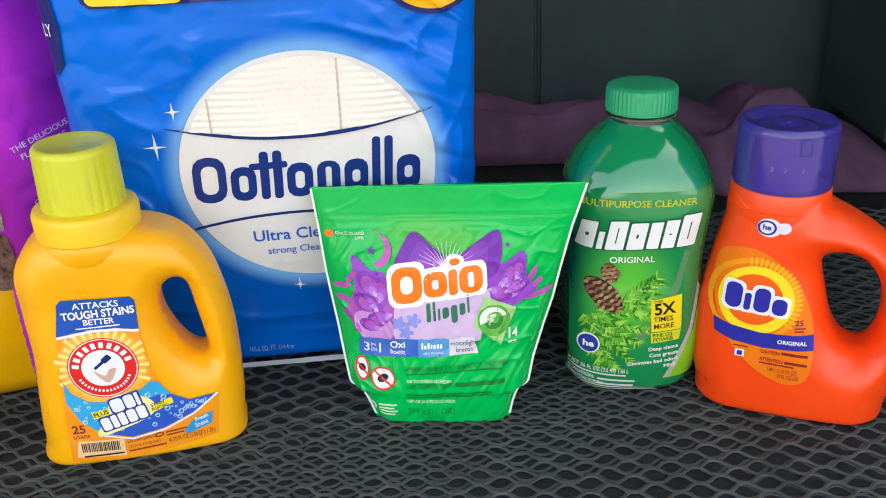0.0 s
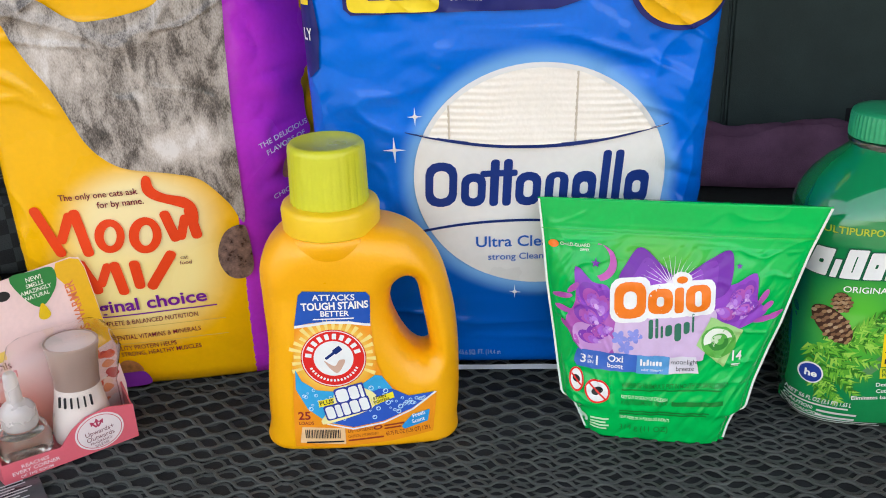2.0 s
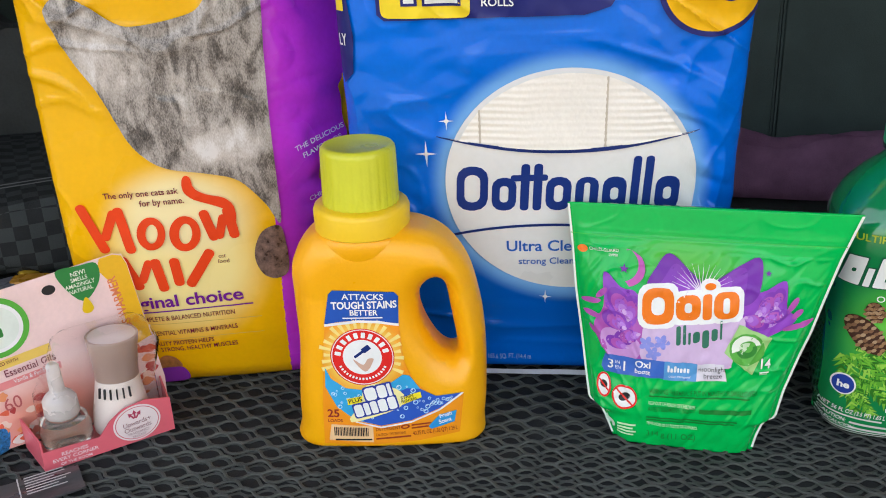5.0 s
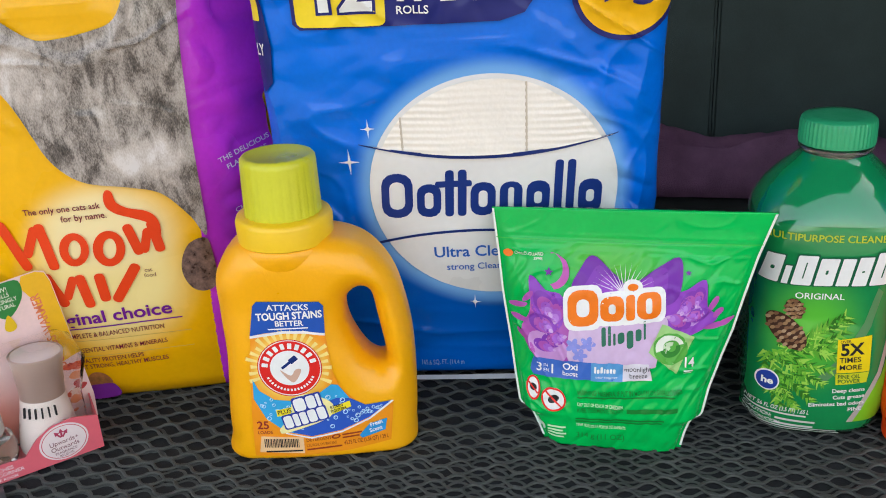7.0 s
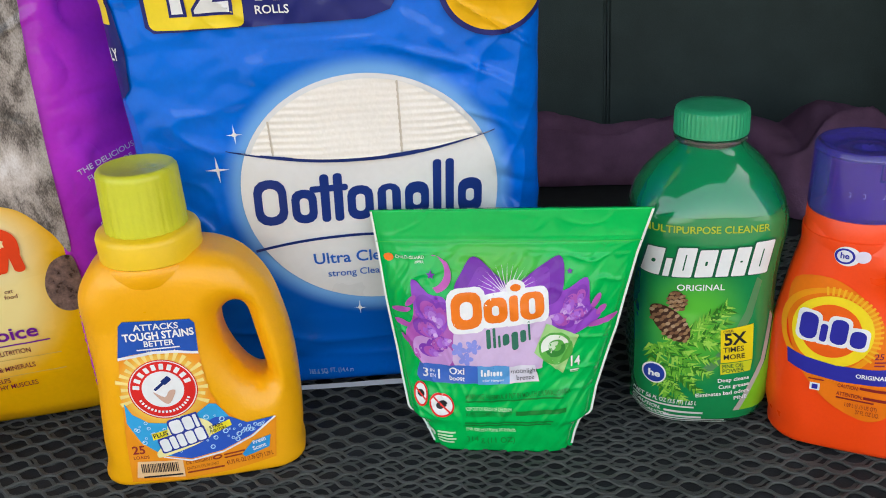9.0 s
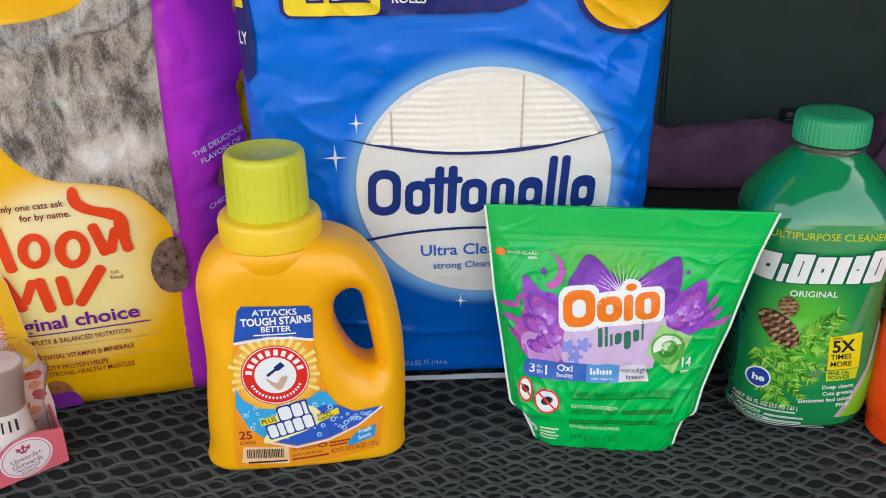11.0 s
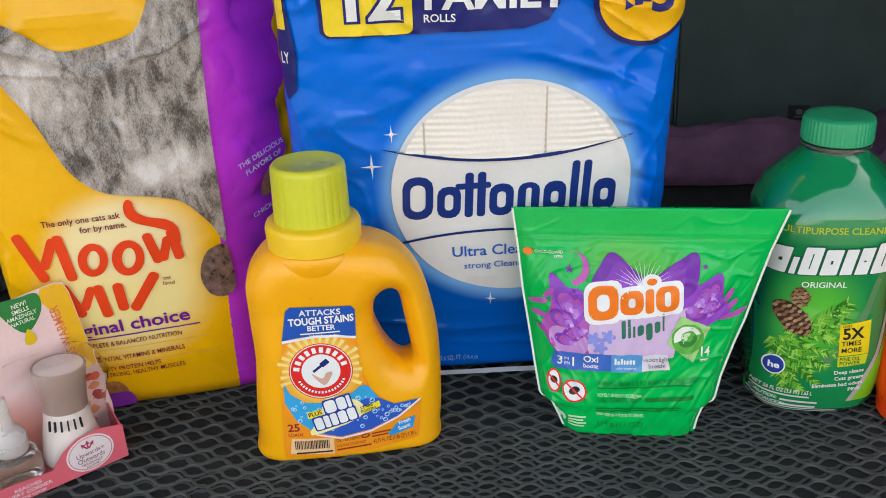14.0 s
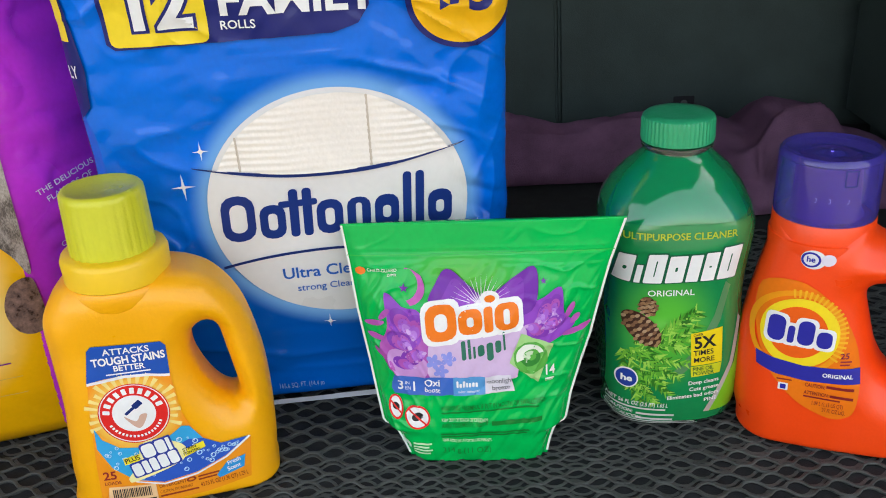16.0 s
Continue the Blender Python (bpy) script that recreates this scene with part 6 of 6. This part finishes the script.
    rings = []
    for z, gx, gy in ((0.012, 1.0, 1.0), (0.05, 0.98, 0.98), (0.078, 0.90, 0.92), (0.093, 0.78, 0.86), (0.097, 0.66, 0.70)):
        ring = []
        for j in range(48):
            a = 2 * math.pi * j / 48
            c, q = math.cos(a), math.sin(a)
            ring.append((0.052 + 0.003 * (z > 0.07) * 4 + 0.047 * gx * math.copysign(abs(c) ** 0.4, c), 0.0245 + 0.0215 * gy * math.copysign(abs(q) ** 0.4, q), z))
        rings.append(ring)
    ob = part("blister", loft(rings), blister, t, "clear plastic blister")
    ob.visible_shadow = False


maroon_ink = ink(0.16, 0.01, 0.03)
warmer_pack()

# ---- things at the back and at the side ----


def towel():
    """A crumpled towel: rolls of cloth with a peaked fold."""
    verts, faces, nx, ny = [], [], 150, 60
    for i in range(nx + 1):
        x = 0.62 * i / nx
        for j in range(ny + 1):
            q = j / ny
            reach = min(max((x - 0.28) / 0.09, 0), 1)
            y = 0.10 * q - 0.13 * reach * reach * (3 - 2 * reach) * (1 - q) ** 1.5
            top = float(np.interp(x, (0, 0.085, 0.12, 0.167, 0.215, 0.26, 0.34, 0.382, 0.405, 0.422, 0.473, 0.516, 0.62), (0.088, 0.088, 0.076, 0.068, 0.079, 0.080, 0.083, 0.072, 0.098, 0.106, 0.094, 0.060, 0.03)))
            prof = max(math.sin(math.pi * min(q * 1.02 + 0.0, 1)), 0) ** 0.45
            fold = 0.005 * noise.noise(Vector((x * 14 + q * 2, q * 3, 1))) + 0.004 * noise.noise(Vector((x * 38, q * 6 + x * 20, 5)))
            fade = lambda a, b: max(0, min(1, (x - a) / 0.03, (b - x) / 0.03))
            ridge = 0.016 * max(0, 1 - abs((q - 0.28) - (x - 0.42) * 2.0) / 0.055) * fade(0.34, 0.52) + 0.010 * max(0, 1 - abs((q - 0.20) - 0.6 * (x - 0.1)) / 0.05) * fade(0.05, 0.30) - 0.012 * max(0, 1 - abs((q - 0.17) - (x - 0.42) * 2.0) / 0.06) * fade(0.34, 0.52)
            end = min(1, x / 0.03, (0.62 - x) / 0.05)
            verts.append((x, y - 0.012 * noise.noise(Vector((x * 10, q, 2))), max(0.001, (top * prof + (fold + ridge) * prof) * max(end, 0) ** 0.5)))
    for i in range(nx):
        for j in range(ny):
            a = i * (ny + 1) + j
            faces.append((a, a + ny + 1, a + ny + 2, a + 1))
    bm = mesh_bm(verts, faces)
    bmesh.ops.solidify(bm, geom=bm.faces[:], thickness=0.004)
    ob = part("towel", bm, M_TOWEL)
    ob.matrix_world = pose(-0.03, 1.19, 0.004)
    tagged(ob, "crumpled plum purple terry towel lying by the seat back", "towel")


towel()


def soft_box(name, size, m, material, label, category, crush=0.006, seed=1):
    """A slack fabric box with sunk and creased faces."""
    bm = bmesh.new()
    bmesh.ops.create_cube(bm, size=1)
    bmesh.ops.subdivide_edges(bm, edges=bm.edges[:], cuts=11, use_grid_fill=True)
    for v in bm.verts:
        p = v.co.copy()
        r = 1 - 0.10 * (abs(p.x * 2) ** 4 * abs(p.y * 2) ** 4 + abs(p.y * 2) ** 4 * abs(p.z * 2) ** 4 + abs(p.x * 2) ** 4 * abs(p.z * 2) ** 4) / 2
        v.co = Vector((p.x * size[0], p.y * size[1], p.z * size[2])) * r
        v.co += Vector((1, 1, 1)) * crush * noise.noise(Vector((v.co.x * 16 + seed, v.co.y * 16, v.co.z * 16)))
    bmesh.ops.translate(bm, vec=(0, 0, size[2] / 2), verts=bm.verts)
    low = min(v.co.z for v in bm.verts)
    bmesh.ops.translate(bm, vec=(0, 0, -low), verts=bm.verts)
    ob = part(name, bm, material)
    ob.matrix_world = m
    return tagged(ob, label, category)


def checker_bag():
    m = mat("checked_cloth", (0.03, 0.034, 0.034), 0.8, 0.3, 30, 0.5, 700)
    n, l = m.node_tree.nodes, m.node_tree.links
    ch, tc = n.new("ShaderNodeTexChecker"), n.new("ShaderNodeTexCoord")
    ch.inputs["Scale"].default_value = 60
    ch.inputs["Color1"].default_value, ch.inputs["Color2"].default_value = (0.016, 0.018, 0.018, 1), (0.05, 0.056, 0.056, 1)
    l.new(tc.outputs["Object"], ch.inputs["Vector"])
    l.new(ch.outputs[0], n["Principled BSDF"].inputs["Base Color"])
    ob = soft_box("fabric_bag", (0.30, 0.34, 0.09), pose(-0.80, 0.98, 0.003, 0, 0, 38), m, "flat black checked fabric bag lying in the corner", "bag", 0.008, 3)
    top = lambda u, v, h: Vector((0.01 * u, 0.01 * v, 0.094 + h))
    grey = ink(0.30, 0.31, 0.30)
    for i in range(2):
        decal("piping", [box(-11, -12 + 1.2 * i, 13, -11.6 + 1.2 * i, 0.1)], top, 0.004, grey, ob, 3)
    for i in range(6):
        decal("print_bar", [box(4 + 0.9 * i, -9.2, 4.6 + 0.9 * i, -8.2, 0.1)], top, 0.004, grey, ob, 3)


checker_bag()
soft_box("pouch_bag", (0.20, 0.15, 0.22), pose(-0.93, 1.18, 0.003, 0, 0, 20), mat("grey_cloth", (0.045, 0.048, 0.046), 0.85, 0.3, 30, 0.4), "slumped dark grey cloth bag", "bag", 0.02, 8)
for i, (x, y, rz, c, lab) in enumerate(((-0.715, 0.80, 20, (0.55, 0.25, 0.02), "small orange plastic wrapper on the net"), (-0.745, 0.835, -35, (0.50, 0.30, 0.03), "small yellow plastic wrapper on the net"), (-0.735, 0.785, 60, (0.16, 0.16, 0.18), "small grey plastic wrapper on the net"), (-0.775, 0.865, 10, (0.22, 0.22, 0.25), "small grey plastic wrapper on the net"))):
    soft_box("wrapper", (0.040, 0.022, 0.012), pose(x, y, 0.003, 0, 8, rz), mat("wrapper_film", c, 0.3, 0.2, 60, 0.2, 300), lab, "wrapper", 0.004, i)
soft_box("scrubbing_sponge", (0.055, 0.030, 0.022), pose(-0.562, 0.505, 0.003, 0, 0, 62), mat("blue_glitter", (0.02, 0.22, 0.55), 0.35, 0.7, 500, 1.0, 1400), "glittery bright blue scrubbing sponge", "sponge", 0.003, 5)


def leaflet():
    bm = bmesh.new()
    bmesh.ops.create_grid(bm, x_segments=14, y_segments=8, size=0.5)
    for v in bm.verts:
        v.co = (v.co.x * 0.075, v.co.y * 0.034, 0.003 + 0.0025 * noise.noise(Vector((v.co.x * 4, v.co.y * 3, 2))))
    bmesh.ops.solidify(bm, geom=bm.faces[:], thickness=0.0016)
    ob = part("foil_packet", bm, mat("packet_film", (0.05, 0.05, 0.055), 0.3, 0.2, 40, 0.1))
    ob.matrix_world = pose(-0.490, 0.468, 0.003, 0, 0, 42)
    tagged(ob, "flat black foil packet with small white print", "packet")
    s = lambda u, v, h: Vector((0.01 * u, 0.01 * v, 0.0078 + h))
    for i in range(7):
        bars(-0.2, 3.2 - 0.4 * (i % 3), 1.1 - 0.36 * i, 0.3, 1, 0.13, s, 0.0, ink(0.55, 0.55, 0.55), ob, 0, i)
    decal("print_bar", [box(-0.7, -1.4, -0.6, 1.4)], s, 0.0, ink(0.55, 0.55, 0.55), ob)


leaflet()
